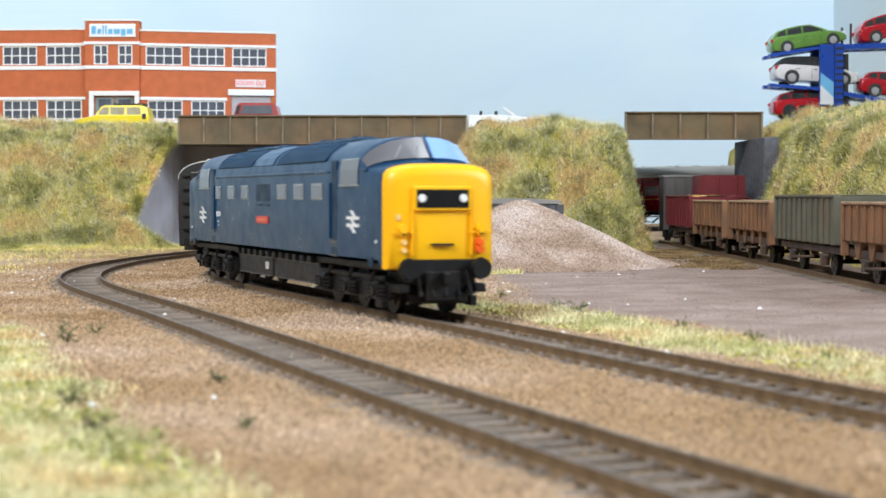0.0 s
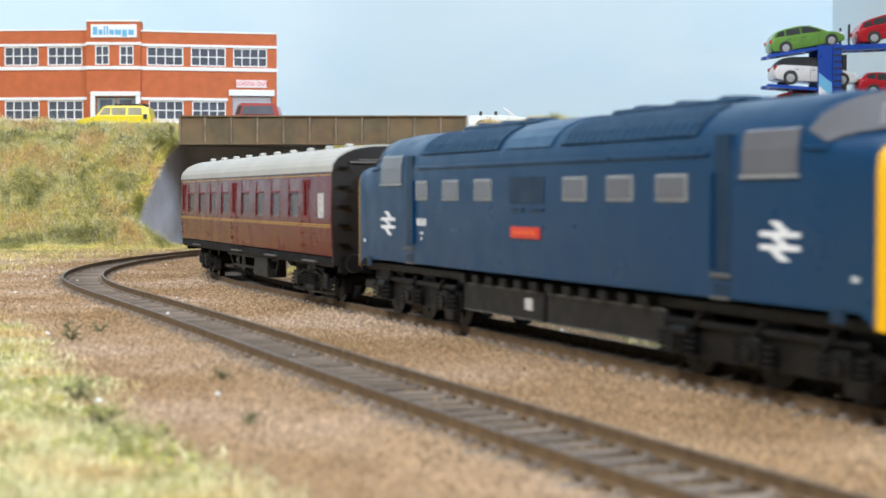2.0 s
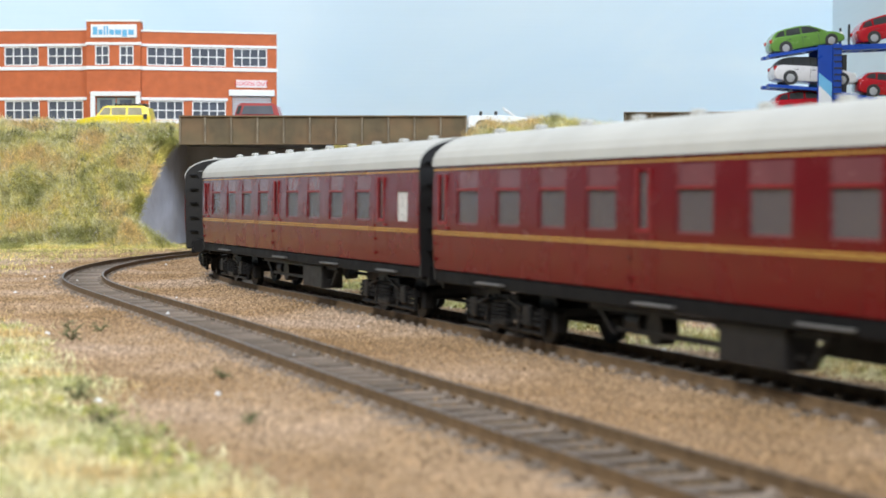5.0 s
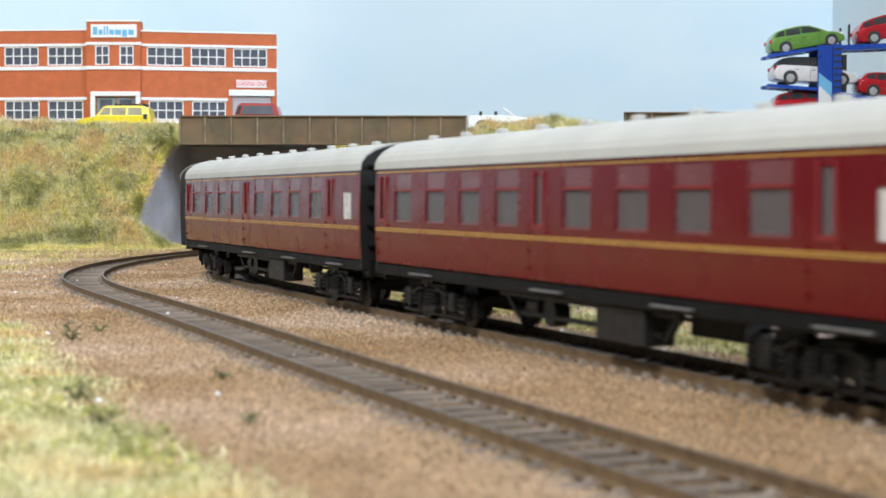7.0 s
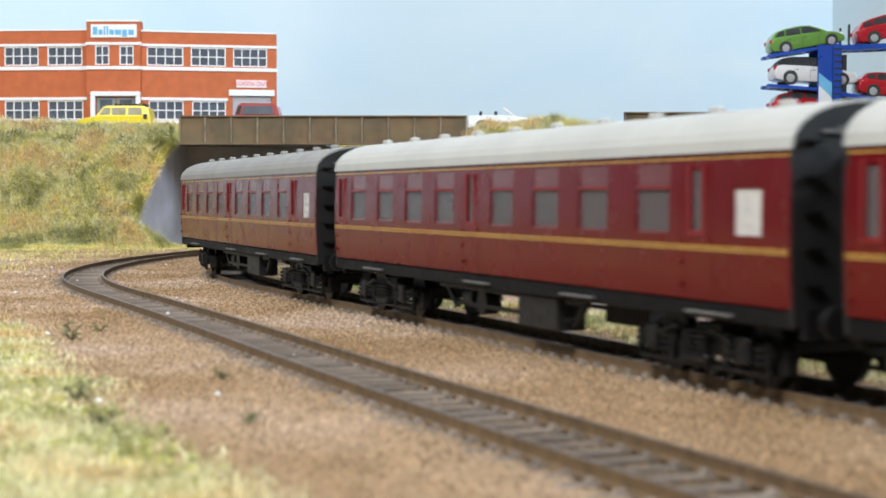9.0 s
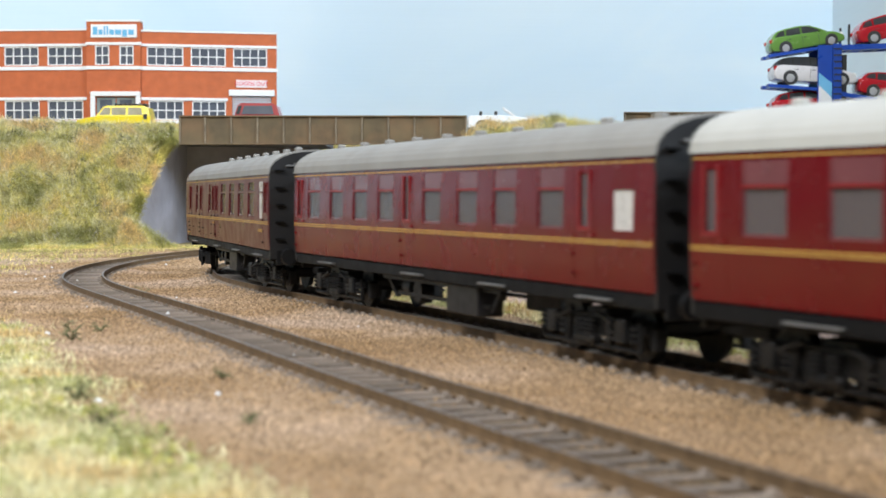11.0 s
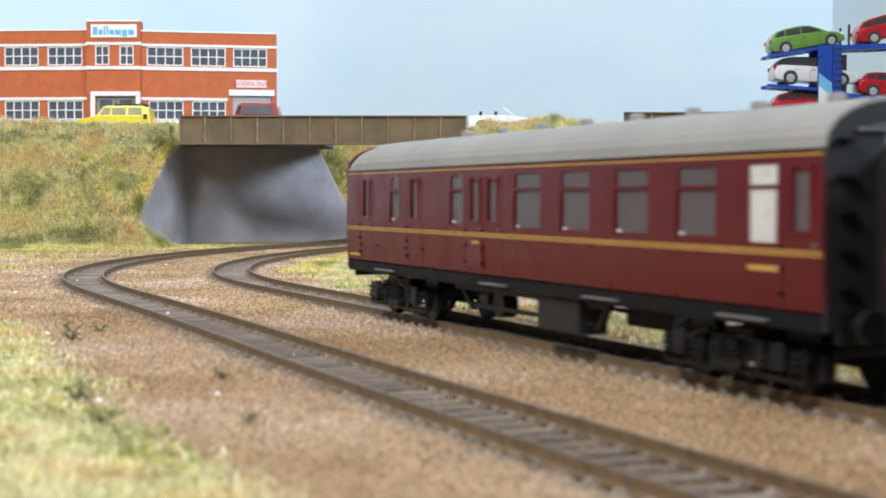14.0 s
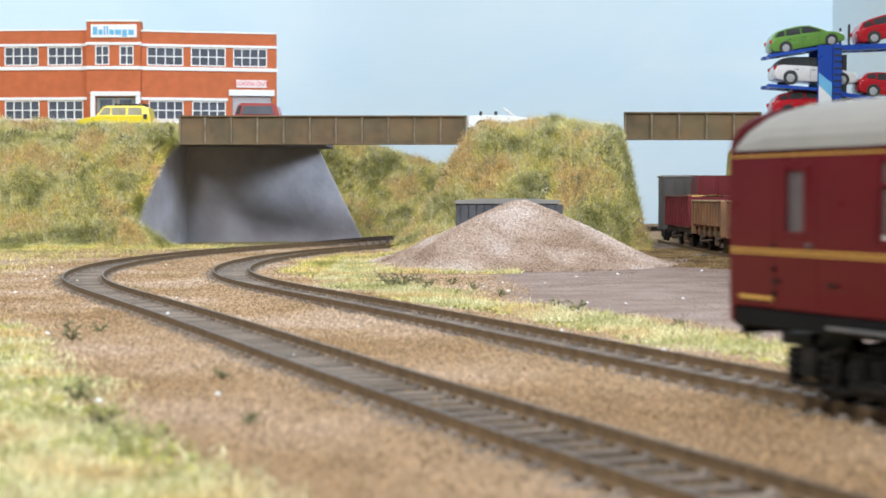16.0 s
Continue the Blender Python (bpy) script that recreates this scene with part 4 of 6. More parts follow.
            part("frame", bx(90.4, 109.2, 38.7, 39.3, 0.5), M_frame, cw)
            bm2 = bmesh.new()
            cx = e * 103.0
            for dz in (1.15, -1.15):
                box(bm2, cx - 6.2, cx + 6.2, *sorted((y, y + s * 0.1)), 27.7 + dz - 0.5, 27.7 + dz + 0.5)
            d = -s
            for zz in (1, -1):
                z0 = 27.7 + zz * 1.6
                prism(bm2, [(cx + zz * d * 3.2, z0), (cx - zz * d * 0.2, z0 + zz * 1.9), (cx - zz * d * 3.2, z0 + zz * 1.9), (cx + zz * d * 0.2, z0)], *sorted((y, y + s * 0.12)))
            prism(bm2, [(cx - d * 3.2, 28.5), (cx - d * 0.4, 28.5), (cx + d * 3.2, 26.9), (cx + d * 0.4, 26.9)], *sorted((y, y + s * 0.12)))
            part("arrow_mark", bm2, M_white, t)
            part("number_plate_bar", bx(124.2, 125.6, 21.6, 22.5, 0.1), M_white, t)
            part("jack_bracket", bx(118, 122, 14.4, 17.5, 0.25, 0.2), M_bluedark, t)
    for e, rings in ((1, half), (-1, flip(half))):
        # windscreen: two front panes and quarter panes on the sloping front
        a, b = rings[3], rings[4]
        rows = [lerp_ring(a, b, k) for k in (0.06, 0.35, 0.65, 0.93)]
        # one half is plain grey glass, the other carries the painted blue reflection
        for i0, i1, m in ((4, 9, M_cabglass), (9, 14, M_screen)) if e > 0 else ((9, 14, M_cabglass), (4, 9, M_screen)):
            bm = bmesh.new()
            rr = []
            for r in rows:
                rr.append([(p[0] + e * 0.3, p[1], p[2]) for p in r])
            patch(bm, rr, i0, i1, 0.3)
            part("windscreen", bm, m, t, smooth=True)
        for i in (3, 9, 15):
            bm = bmesh.new()
            cyl(bm, Vector(a[i]) + Vector((e * 0.5, 0, 0.1)), Vector(b[i]) + Vector((e * 0.6, 0, 0.2)), 0.55 if i == 9 else 0.45, 8)
            part("screen_pillar", bm, M_blue, t)
        bm = bmesh.new()
        for k in (0, 1):
            x = e * (118.5 + 2 * k)
            cyl(bm, (x + e * 3, -10 + 4.5 * k, 47.4), (x + e * 0.8, -7.5 + 4.5 * k, 51.0), 0.22, 6)
        part("wiper", bm, M_frame, t)
        # nose: headcode panel, lamps, handles, doors
        fx = 134.6
        def fb(y0, y1, z0, z1, d0, d1, bev=0.0):
            bm2 = bmesh.new()
            box(bm2, *sorted((e * (fx + d0), e * (fx + d1))), y0, y1, z0, z1, bev)
            return bm2
        hp = part("headcode_panel", fb(-9.3, 9.3, 31.2, 38.6, -0.6, 0.4, 0.4), M_yellow, t)
        part("glass", fb(-8.2, 8.2, 32.2, 37.6, 0.3, 0.6), M_solebar, hp, "black headcode glass")
        for y in (-6.6, 6.6):
            bm = bmesh.new()
            cyl(bm, (e * (fx + 0.5), y, 35.0), (e * (fx + 1.1), y, 35.0), 1.35, 16, 1.1)
            part("marker_lamp", bm, M_lamp, hp, "round white marker lamp")
        part("nose_door_edge", fb(-9.6, -9.2, 18, 31, -0.6, 0.25), M_yellow, t)
        part("nose_door_edge", fb(9.2, 9.6, 18, 31, -0.6, 0.25), M_yellow, t)
        part("vent", fb(-3.5, 3.5, 21.0, 21.6, -0.6, 0.45), M_tank, t, "small dark slot")
        for y in (-12.4, 12.4):
            bm = bmesh.new()
            cyl(bm, (e * (fx - 1.4), y, 26.0), (e * (fx + 0.9), y, 26.0), 1.35, 14)
            box(bm, *sorted((e * (fx - 1.2), e * (fx + 0.5))), y - 0.9, y + 0.9, 23.6, 26.0, 0.3)
            cyl(bm, (e * (fx + 0.1), y - 3.6, 24.9), (e * (fx + 0.1), y + 3.6, 24.9), 0.28, 6)
            lb = part("lamp_bracket", bm, M_yellow, t)
            bm = bmesh.new()
            cyl(bm, (e * (fx + 0.4), y, 24.6), (e * (fx + 0.8), y, 24.6), 0.6, 10)
            part("socket", bm, M_solebar, lb)
        bm = bmesh.new()
        for z in (21.9, 19.7):
            cyl(bm, (e * (fx - 1), e * 12.0, z), (e * (fx + 0.9), e * 12.0, z), 1.35, 16, 1.1)
        part("tail_lamp", bm, M_orange, t, "orange-red lamp lenses")
        bm = bmesh.new()
        for k in range(2):
            cyl(bm, (e * (fx - 0.6), -12.0, 22.0 - 2.4 * k), (e * (fx + 0.2), -12.0, 22.0 - 2.4 * k), 0.8, 12)
        part("lamp_socket", bm, M_wornyellow, t)
        part("plate", fb(-14.4, -13.0, 28.6, 30.2, -1.4, -0.35), M_wornyellow, t, "small pale worn lamp plate")
        # buffer beam and gear
        bm = bmesh.new()
        box(bm, *sorted((e * 120, e * 134.2)), -11, 11, 9.5, 17.2, 0.6)
        box(bm, *sorted((e * 133, e * 136)), -5.5, 5.5, 4.5, 13.5, 0.5)
        box(bm, *sorted((e * 128, e * 133)), -9, 9, 3.6, 7.0, 0.6)
        part("buffer_beam", bm, M_black, t)
        for k in range(5):
            y = -8 + 4 * k
            bm = bmesh.new()
            cyl(bm, (e * 134, y, 13.5), (e * 136.4, y + 0.6, 6.0), 0.6, 8)
            part("brake_hose", bm, M_black, t)
        bm = bmesh.new()
        box(bm, *sorted((e * 134, e * 139.5)), -1.0, 1.0, 9.5, 13.0, 0.3)
        part("coupling_hook", bm, M_black, t)
        for y in (-12.2, 12.2):
            bm = bmesh.new()
            box(bm, *sorted((e * 126, e * 135.5)), y - 1.6, y + 1.6, 7.0, 9.6, 0.4)
            part("step_bracket", bm, M_black, t)
        for y in (-11.4, 11.4):
            bm = bmesh.new()
            cyl(bm, (e * 130, y, 14.2), (e * 136.6, y, 14.2), 1.7, 14)
            cyl(bm, (e * 136.6, y, 14.2), (e * 138.2, y, 14.2), 3.3, 20, 3.0)
            part("buffer", bm, M_black, t)
    # tanks between the bogies
    for x0, x1 in ((-50.5, -1.0), (1.5, 58)):
        bm = bmesh.new()
        box(bm, x0, x1, -14.6, 14.6, 5.6, 13.0, 0.4)
        k = part("fuel_tank", bm, M_tank, t)
        bm = bmesh.new()
        for y in (-14.7, 14.7):
            for z in (5.9, 12.7):
                box(bm, x0 + 0.5, x1 - 0.5, y - 0.15, y + 0.15, z - 0.15, z + 0.15)
        part("edging", bm, M_step, k)
    bm = bmesh.new()
    box(bm, -10.5, -6.5, -14.9, -14.6, 8.2, 11.0)
    part("label_plate", bm, M_frost, t, "small white plate on the tank")
    bm = bmesh.new()
    box(bm, -128, 128, -14.5, 14.5, 13.2, 15.5, 0.3)
    for x in np.arange(-50, 58, 9):
        box(bm, x, x + 4, -16.4, 16.4, 13.0, 15.3, 0.2)
    part("underframe", bm, M_black, t)
    for x in (-90, 90):
        bogie(t, x, (-27, 0, 27), 7.1, 70, "loco")
    return t


def coach(label, side, roof_m, brake=False):
    t = thing("railway_coach", label, "railway coach", group="coaches of the train")
    L2 = 129.0 if brake else 130.4
    ZB, ZC, ZT = 16.0, 43.6, 52.6
    bowf = lambda z: 0.55 * ((z - 30) / 14) ** 2
    if brake:
        wins = [(-87.7, -80, 28, 41), (-39.7, -30.6, 28, 41), (2, 17.2, 27.5, 41), (28, 42.5, 27.5, 41), (54, 68.8, 27.5, 41), (80, 95, 27.5, 41)]
        slim = [(-112, -107, 29.4, 39.8), (-69.7, -64.5, 29.4, 39.8), (-25, -20, 29.4, 39.6), (-13.8, -8.6, 29.4, 39.6), (120, 125, 29.6, 40)]
        frost = [(106.2, 115.0, 27.4, 41)]
    else:
        wins = [(c - 7.0, c + 7.0, 28.2, 41.9) for c in (-106.6, -81.2, -56.8, -32.8, 5.6, 31.0, 55.4, 81.8)]
        slim = [(-125.4, -121.6, 29, 40.5), (-16.4, -12.2, 29, 40.5), (97.0, 101.2, 29, 40.5)]
        frost = [(112.6, 121.6, 28.4, 41.2)]
    for s in (-1, 1):
        bm = bmesh.new()
        holed(bm, -L2, L2, ZB, ZC, wins + slim + frost, s * 18.3, -s, 0.8, bowf)
        sd = part("side_panel", bm, side, t)
        yy = s * 17.72
        for h in wins + slim:
            bm = bmesh.new()
            box(bm, h[0] - 0.4, h[1] + 0.4, *sorted((yy, yy - s * 0.3)), h[2] - 0.4, h[3] + 0.4)
            w = part("window", bm, M_glass, t)
            if h in wins:
                bm = bmesh.new()
                box(bm, h[0], h[1], *sorted((yy + s * 0.5, yy - s * 0.1)), 36.9, 37.6)
                part("glazing_bar", bm, side if brake else M_redbright, w)
                bm = bmesh.new()
                for xa, xb in ((h[0], h[0] + 0.7), (h[1] - 0.7, h[1])):
                    box(bm, xa, xb, *sorted((yy + s * 0.2, yy - s * 0.1)), h[2], h[3])
                box(bm, h[0] + 0.7, h[1] - 0.7, *sorted((yy + s * 0.2, yy - s * 0.1)), h[2], h[2] + 0.6)
                part("window_frame", bm, M_tint if not brake else side, w)
                if not brake:
                    bm = bmesh.new()
                    box(bm, h[0] + 0.7, h[1] - 0.7, *sorted((yy + s * 0.06, yy)), 37.6, h[3])
                    part("top_light", bm, M_tint, w, "red-tinted sliding top light")
                if brake:
                    bm = bmesh.new()
                    box(bm, h[0] + 0.3, h[0] + 2.6, *sorted((yy - s * 0.05, yy + s * 0.12)), h[2] + 0.2, h[2] + 1.2)
                    part("sticker", bm, M_frost, w)
            else:
                bm = bmesh.new()
                dr = None
                for xa, xb in ((h[0] - 3.5, h[0] - 3.3), (h[1] + 3.3, h[1] + 3.5)):
                    bm = bmesh.new()
                    loft(bm, [[(x, s * (18.3 - bowf(z) + o), z) for x, o in ((xa, -0.3), (xb, -0.3), (xb, 0.07), (xa, 0.07))] for z in np.linspace(17.2, 41.4, 7)])
                    edge = part("door" if dr is None else "door_edge", bm, side, dr or t)
                    dr = dr or edge
                bm = bmesh.new()
                for xa, xb in ((h[0] - 1.0, h[0]), (h[1], h[1] + 1.0)):
                    box(bm, xa, xb, *sorted((yy + s * 0.1, yy + s * 0.72)), h[2] - 1.0, h[3] + 0.8, 0.1)
                box(bm, h[0], h[1], *sorted((yy + s * 0.1, yy + s * 0.72)), h[2] - 1.0, h[2], 0.1)
                part("drop_light_frame", bm, M_redbright if not brake else side, dr)
                bm = bmesh.new()
                box(bm, h[1] + 1.4, h[1] + 2.6, *sorted((yy + s * 0.4, yy + s * 1.2)), 26.9, 27.5, 0.1)
                part("door_handle", bm, M_step if brake else M_redbright, dr)
                bm = bmesh.new()
                for z in (18.4, 22.6, 26.6):
                    box(bm, h[0] - 3.9, h[0] - 2.9, *sorted((yy + s * 0.3, yy + s * 0.98)), z, z + 0.6, 0.1)
                part("hinge", bm, M_solebar if brake else side, dr)
        for h in frost:
            bm = bmesh.new()
            box(bm, h[0] - 0.3, h[1] + 0.3, *sorted((yy + s * 0.2, yy - s * 0.3)), h[2] - 0.3, h[3] + 0.3)
            w = part("lavatory_window", bm, M_frost, t, "white frosted lavatory window")
            bm = bmesh.new()
            box(bm, h[0], h[1], *sorted((yy + s * 0.5, yy)), 36.9, 37.5)
            if not brake:
                box(bm, h[0], h[1], *sorted((yy + s * 0.32, yy)), 37.5, h[3])
            part("glazing_bar", bm, side, w)
        # gold lining at the waist and under the roof, each on the panel's bow
        for z, th, nm in ((26.18, 0.34, "waist_line"), (25.52, 0.34, "waist_line"), (42.6, 0.34, "roof_line")):
            bm = bmesh.new()
            y = s * (18.3 - bowf(z))
            box(bm, -L2 + 0.3, L2 - 0.3, *sorted((y - s * 0.2, y + s * 0.16)), z - th / 2, z + th / 2)
            part(nm, bm, M_gold, t)
        if brake:
            y = s * 18.2
            for a, b, z0, z1, o in ((106, 116, 22.4, 23.4, 0.1), (-126, -116, 17.3, 18.0, 0.0), (-24.2, -19.4, 23.5, 24.2, 0.25)):
                bm = bmesh.new()
                box(bm, a, b, *sorted((y - s * 0.6, y + s * o)), z0, z1)
                part("gold_lettering_bar", bm, M_gold, t)
            bm = bmesh.new()
            box(bm, -27.6, -17.6, *sorted((y - s * 0.2, y + s * 0.2)), 17.4, 24.8, 0.2)
            part("luggage_door", bm, side, t)
            for x in (-116, -100, -76, -62):
                bm = bmesh.new()
                box(bm, x, x + 2.2, *sorted((y - s * 0.3, y + s * 0.35)), 20.6, 21.1)
                part("hinge", bm, M_black, t)
        bm = bmesh.new()
        box(bm, -L2, L2, *sorted((s * 15.5, s * 17.5)), 12.4, 15.7, 0.3)
        sb = part("solebar", bm, M_solebar, t)
        for x in (-100, -18, 40, 96):
            bm = bmesh.new()
            box(bm, x, x + 16, *sorted((s * 17.6, s * 19.0)), 13.4, 14.0, 0.15)
            part("footboard", bm, M_step, sb)
    # roof, with ventilators along it
    def rr(x, drop=0.0, k=1.0):
        r = [(x, y * k, max(ZC, z - drop)) for _, y, z in shell_ring(0, 18.35, ZC, ZC, ZT, 2.25, n=16)]
        return r[3:-3]
    bm = bmesh.new()
    rings = [rr(-L2 - 0.4, 1.2, 0.985) if brake else rr(-L2 - 0.4)] + ([rr(-L2 + 4, 0.3)] if brake else []) + [rr(x) for x in (-60, 0, 60, L2 + 0.4)]
    if brake:
        rings = [rr(-L2 - 0.2, 4.2, 0.97), rr(-L2 + 1.6, 2.0), rr(-L2 + 5, 0.7), rr(-L2 + 11, 0)] + rings[3:]
    loft(bm, rings)
    part("roof", bm, roof_m, t, smooth=False)
    bm = bmesh.new()
    box(bm, -L2, L2, -18.1, 18.1, 43.45, 43.75)
    part("gutter", bm, M_maroon_dark, t)
    first = None
    for k, x in enumerate(np.linspace(-112, 112, 10)):
        for y in ((-6.5,) if k % 2 else (6.5, -6.5)) if not brake else ((-4.0,) if k > 1 else ()):
            m = mm(x, y, 51.7 if abs(y) > 5 else 52.3)
            if first is None:
                bm = bmesh.new()
                box(bm, -1.6, 1.6, -1.2, 1.2, -0.3, 1.6, 0.5, 2)
                first = part("roof_vent", bm, roof_m, t, at=m)
            else:
                share("roof_vent", first, m, t)
    for e in (-1, 1):
        # black end with gangway, steps and pipes
        bm = bmesh.new()
        prof = [(-17.7, 13)] + [(y, z) for _, y, z in shell_ring(0, 18.0, ZB, ZC - 0.2, ZT - 0.6, 2.25)][1:-1] + [(17.7, 13)]
        prism(bm, prof, *sorted((e * (L2 - 0.6), e * (L2 + 0.5))), axis="x")
        en = part("end_wall", bm, M_maroon_dark if (brake and e < 0) else M_end, t)
        bm = bmesh.new()
        for k in range(5):
            for y in (-14.2,) if e > 0 else (14.2, -14.2):
                box(bm, *sorted((e * (L2 + 0.4), e * (L2 + 1.9))), y - 1.7, y + 1.7, 20 + 6.2 * k, 20.5 + 6.2 * k)
        part("end_step", bm, M_solebar, en)
        bm = bmesh.new()
        box(bm, *sorted((e * (L2 + 0.4), e * (L2 + 1.0))), -9, 9, 47.2, 47.7)
        cyl(bm, (e * (L2 + 0.8), -12, 46.6), (e * (L2 + 0.8), 12, 46.6), 0.4, 6)
        part("end_handrail", bm, M_step, en)
        bm = bmesh.new()
        g = [(-7.6, 15), (-7.6, 40), (-6.2, 43.6), (-3, 45), (3, 45), (6.2, 43.6), (7.6, 40), (7.6, 15)]
        for k in range(4):
            sc = 1.0 if k % 2 == 0 else 0.92
            prism(bm, [(y * sc, 15 + (z - 15) * (0.985 if sc < 1 else 1)) for y, z in g], *sorted((e * (L2 + 0.4 + 1.3 * k), e * (L2 + 1.7 + 1.3 * k))), axis="x")
        part("gangway", bm, M_end, t)
        for y in (-11.4, 11.4):
            bm = bmesh.new()
            cyl(bm, (e * (L2 - 4), y, 13.8), (e * (L2 + 3.4), y, 13.8), 1.6, 14)
            cyl(bm, (e * (L2 + 3.4), y, 13.8), (e * (L2 + 4.8), y, 13.8), 3.1, 20, 2.8)
            part("buffer", bm, M_black, t)
        bm = bmesh.new()
        box(bm, *sorted((e * (L2 - 1), e * (L2 + 0.6))), -15.5, 15.5, 10.6, 16.2, 0.3)
        box(bm, *sorted((e * (L2 - 2), e * (L2 + 7.6))), -1.6, 1.6, 7.6, 10.0, 0.3)
        cyl(bm, (e * (L2 + 0.8), 5.5, 12), (e * (L2 + 3.5), 5.5, 6.0), 0.6, 8)
        part("headstock", bm, M_black, t)
    bm = bmesh.new()
    box(bm, -L2, L2, -15.4, 15.4, 13.6, 15.6)
    part("floor_plate", bm, M_solebar, t)
    bm = bmesh.new()
    box(bm, -L2 + 1, L2 - 1, -1.2, 15, 15.6, 33, 0.2)
    for x in np.linspace(-118, 118, 10):
        box(bm, x - 0.4, x + 0.4, -15, 15, 15.6, 43)
    part("compartments", bm, M_inside, t)
    # gear under the floor
    for s in (-1, 1):
        bm = bmesh.new()
        box(bm, 10, 32, *sorted((s * 8, s * 15.6)), 4.4, 12.2, 0.4)
        part("battery_box", bm, M_tank, t)
        bm = bmesh.new()
        cyl(bm, (-18, s * 9.5, 8.2), (-18, s * 13.5, 8.2), 3.4, 16)
        cyl(bm, (-30, s * 11, 9.0), (-24, s * 11, 9.0), 3.0, 16)
        box(bm, -46, 44, *sorted((s * 13.2, s * 14.2)), 10.9, 11.8)
        for a, b in ((-44, -34), (44, 36)):
            prism(bm, [(a, 11.8), (a + (2 if a < 0 else -2), 11.8), (b, 5.8), (b - (2 if a < 0 else -2), 5.8)], *sorted((s * 12.6, s * 13.8)))
        box(bm, -34, 36, *sorted((s * 12.6, s * 13.8)), 6.6, 7.6)
        part("truss_and_brake_gear", bm, M_black, t)
    for x in (-93, 93):
        bogie(t, x, (-17, 17), 6.3, 50, "coach")
    return t


TRAIN = [(locomotive(), 0.0, 90.0)]
for _k in range(5):
    if _k < 3:
        _c = coach("maroon coach with gold lining and pale grey roof", M_maroon, M_roof)
    elif _k == 3:
        _c = coach("maroon coach with gold lining and dark grey roof", M_maroon, M_roof_dark)
    else:
        _c = coach("dark maroon brake coach with weathered grey roof", M_maroon_dark, M_roof_dark, True)
    TRAIN.append((_c, 283.0 + 275.0 * _k, 93.0))


# ---- brick factory on the bank ----
M_pane = mat("dark_window_pane", (0.10, 0.11, 0.135), 0.12, 0, 0.2, 60)
M_doorgreen = mat("grey_green_door", (0.20, 0.235, 0.23), 0.35, 0, 0.15, 60)
M_shutter = mat("grey_roller_shutter", (0.42, 0.43, 0.46), 0.5, 0, 0.06, 100)
M_signblue = mat("sign_blue", (0.13, 0.42, 0.66), 0.5, 0, 0.04, 100)
M_signred = mat("sign_red", (0.70, 0.05, 0.08), 0.5, 0, 0.04, 100)
M_signpink = mat("sign_board", (0.82, 0.70, 0.70), 0.6, 0, 0.04, 100)


def window_unit(parent, x0, x1, z0, z1, cols, y):
    """White frame with real panes, set in the wall's face at y (front towards -y)."""
    w = None
    bm = bmesh.new()
    f = 1.0
    step = (x1 - x0 - f) / cols
    zm = (z0 + z1) / 2
    xs = sorted([x0, x1] + [x0 + k * step + f for k in range(cols)] + [x0 + (k + 1) * step + (0.1 if k < cols - 1 else 0) for k in range(cols)])
    zs = [z0, z0 + f, zm - 0.45, zm + 0.45, z1 - f, z1]
    for i in range(len(xs) - 1):
        for j in range(5):
            if not (i % 2 == 1 and j in (1, 3)):
                box(bm, xs[i], xs[i + 1], y - 0.5, y + 1.2, zs[j], zs[j + 1])
    bmesh.ops.remove_doubles(bm, verts=bm.verts, dist=0.001)
    w = part("window", bm, M_white, parent)
    for k in range(cols):
        for a, b in ((z0 + f, zm - 0.45), (zm + 0.45, z1 - f)):
            bm = bmesh.new()
            box(bm, x0 + k * step + 0.9, x0 + (k + 1) * step + 0.1, y + 0.5, y + 0.8, a, b)
            part("pane", bm, M_pane, w)
    return w


def wall_with(parent, x0, x1, y, z0, z1, holes, depth, name="wall"):
    bm = bmesh.new()
    xs = sorted({x0, x1, *[h[0] for h in holes], *[h[1] for h in holes]})
    zs = sorted({z0, z1, *[h[2] for h in holes], *[h[3] for h in holes]})
    for i in range(len(xs) - 1):
        for j in range(len(zs) - 1):
            cx, cz = (xs[i] + xs[i + 1]) / 2, (zs[j] + zs[j + 1]) / 2
            if not any(h[0] < cx < h[1] and h[2] < cz < h[3] for h in holes):
                box(bm, xs[i], xs[i + 1], y, y + 1.4, zs[j], zs[j + 1])
    bmesh.ops.remove_doubles(bm, verts=bm.verts, dist=0.001)
    w = part(name, bm, M_brick, parent)
    bm = bmesh.new()
    box(bm, x0 + 0.2, x1 - 0.2, y + 1.4, y + depth, z0, z1 - 0.4)
    part(name, bm, M_brick, parent)
    return w


def band(parent, x0, x1, y, z0, z1, out=0.9):
    bm = bmesh.new()
    box(bm, x0, x1, y - out, y + 0.3, z0, z1, 0.15)
    part("string_course", bm, M_white, parent)


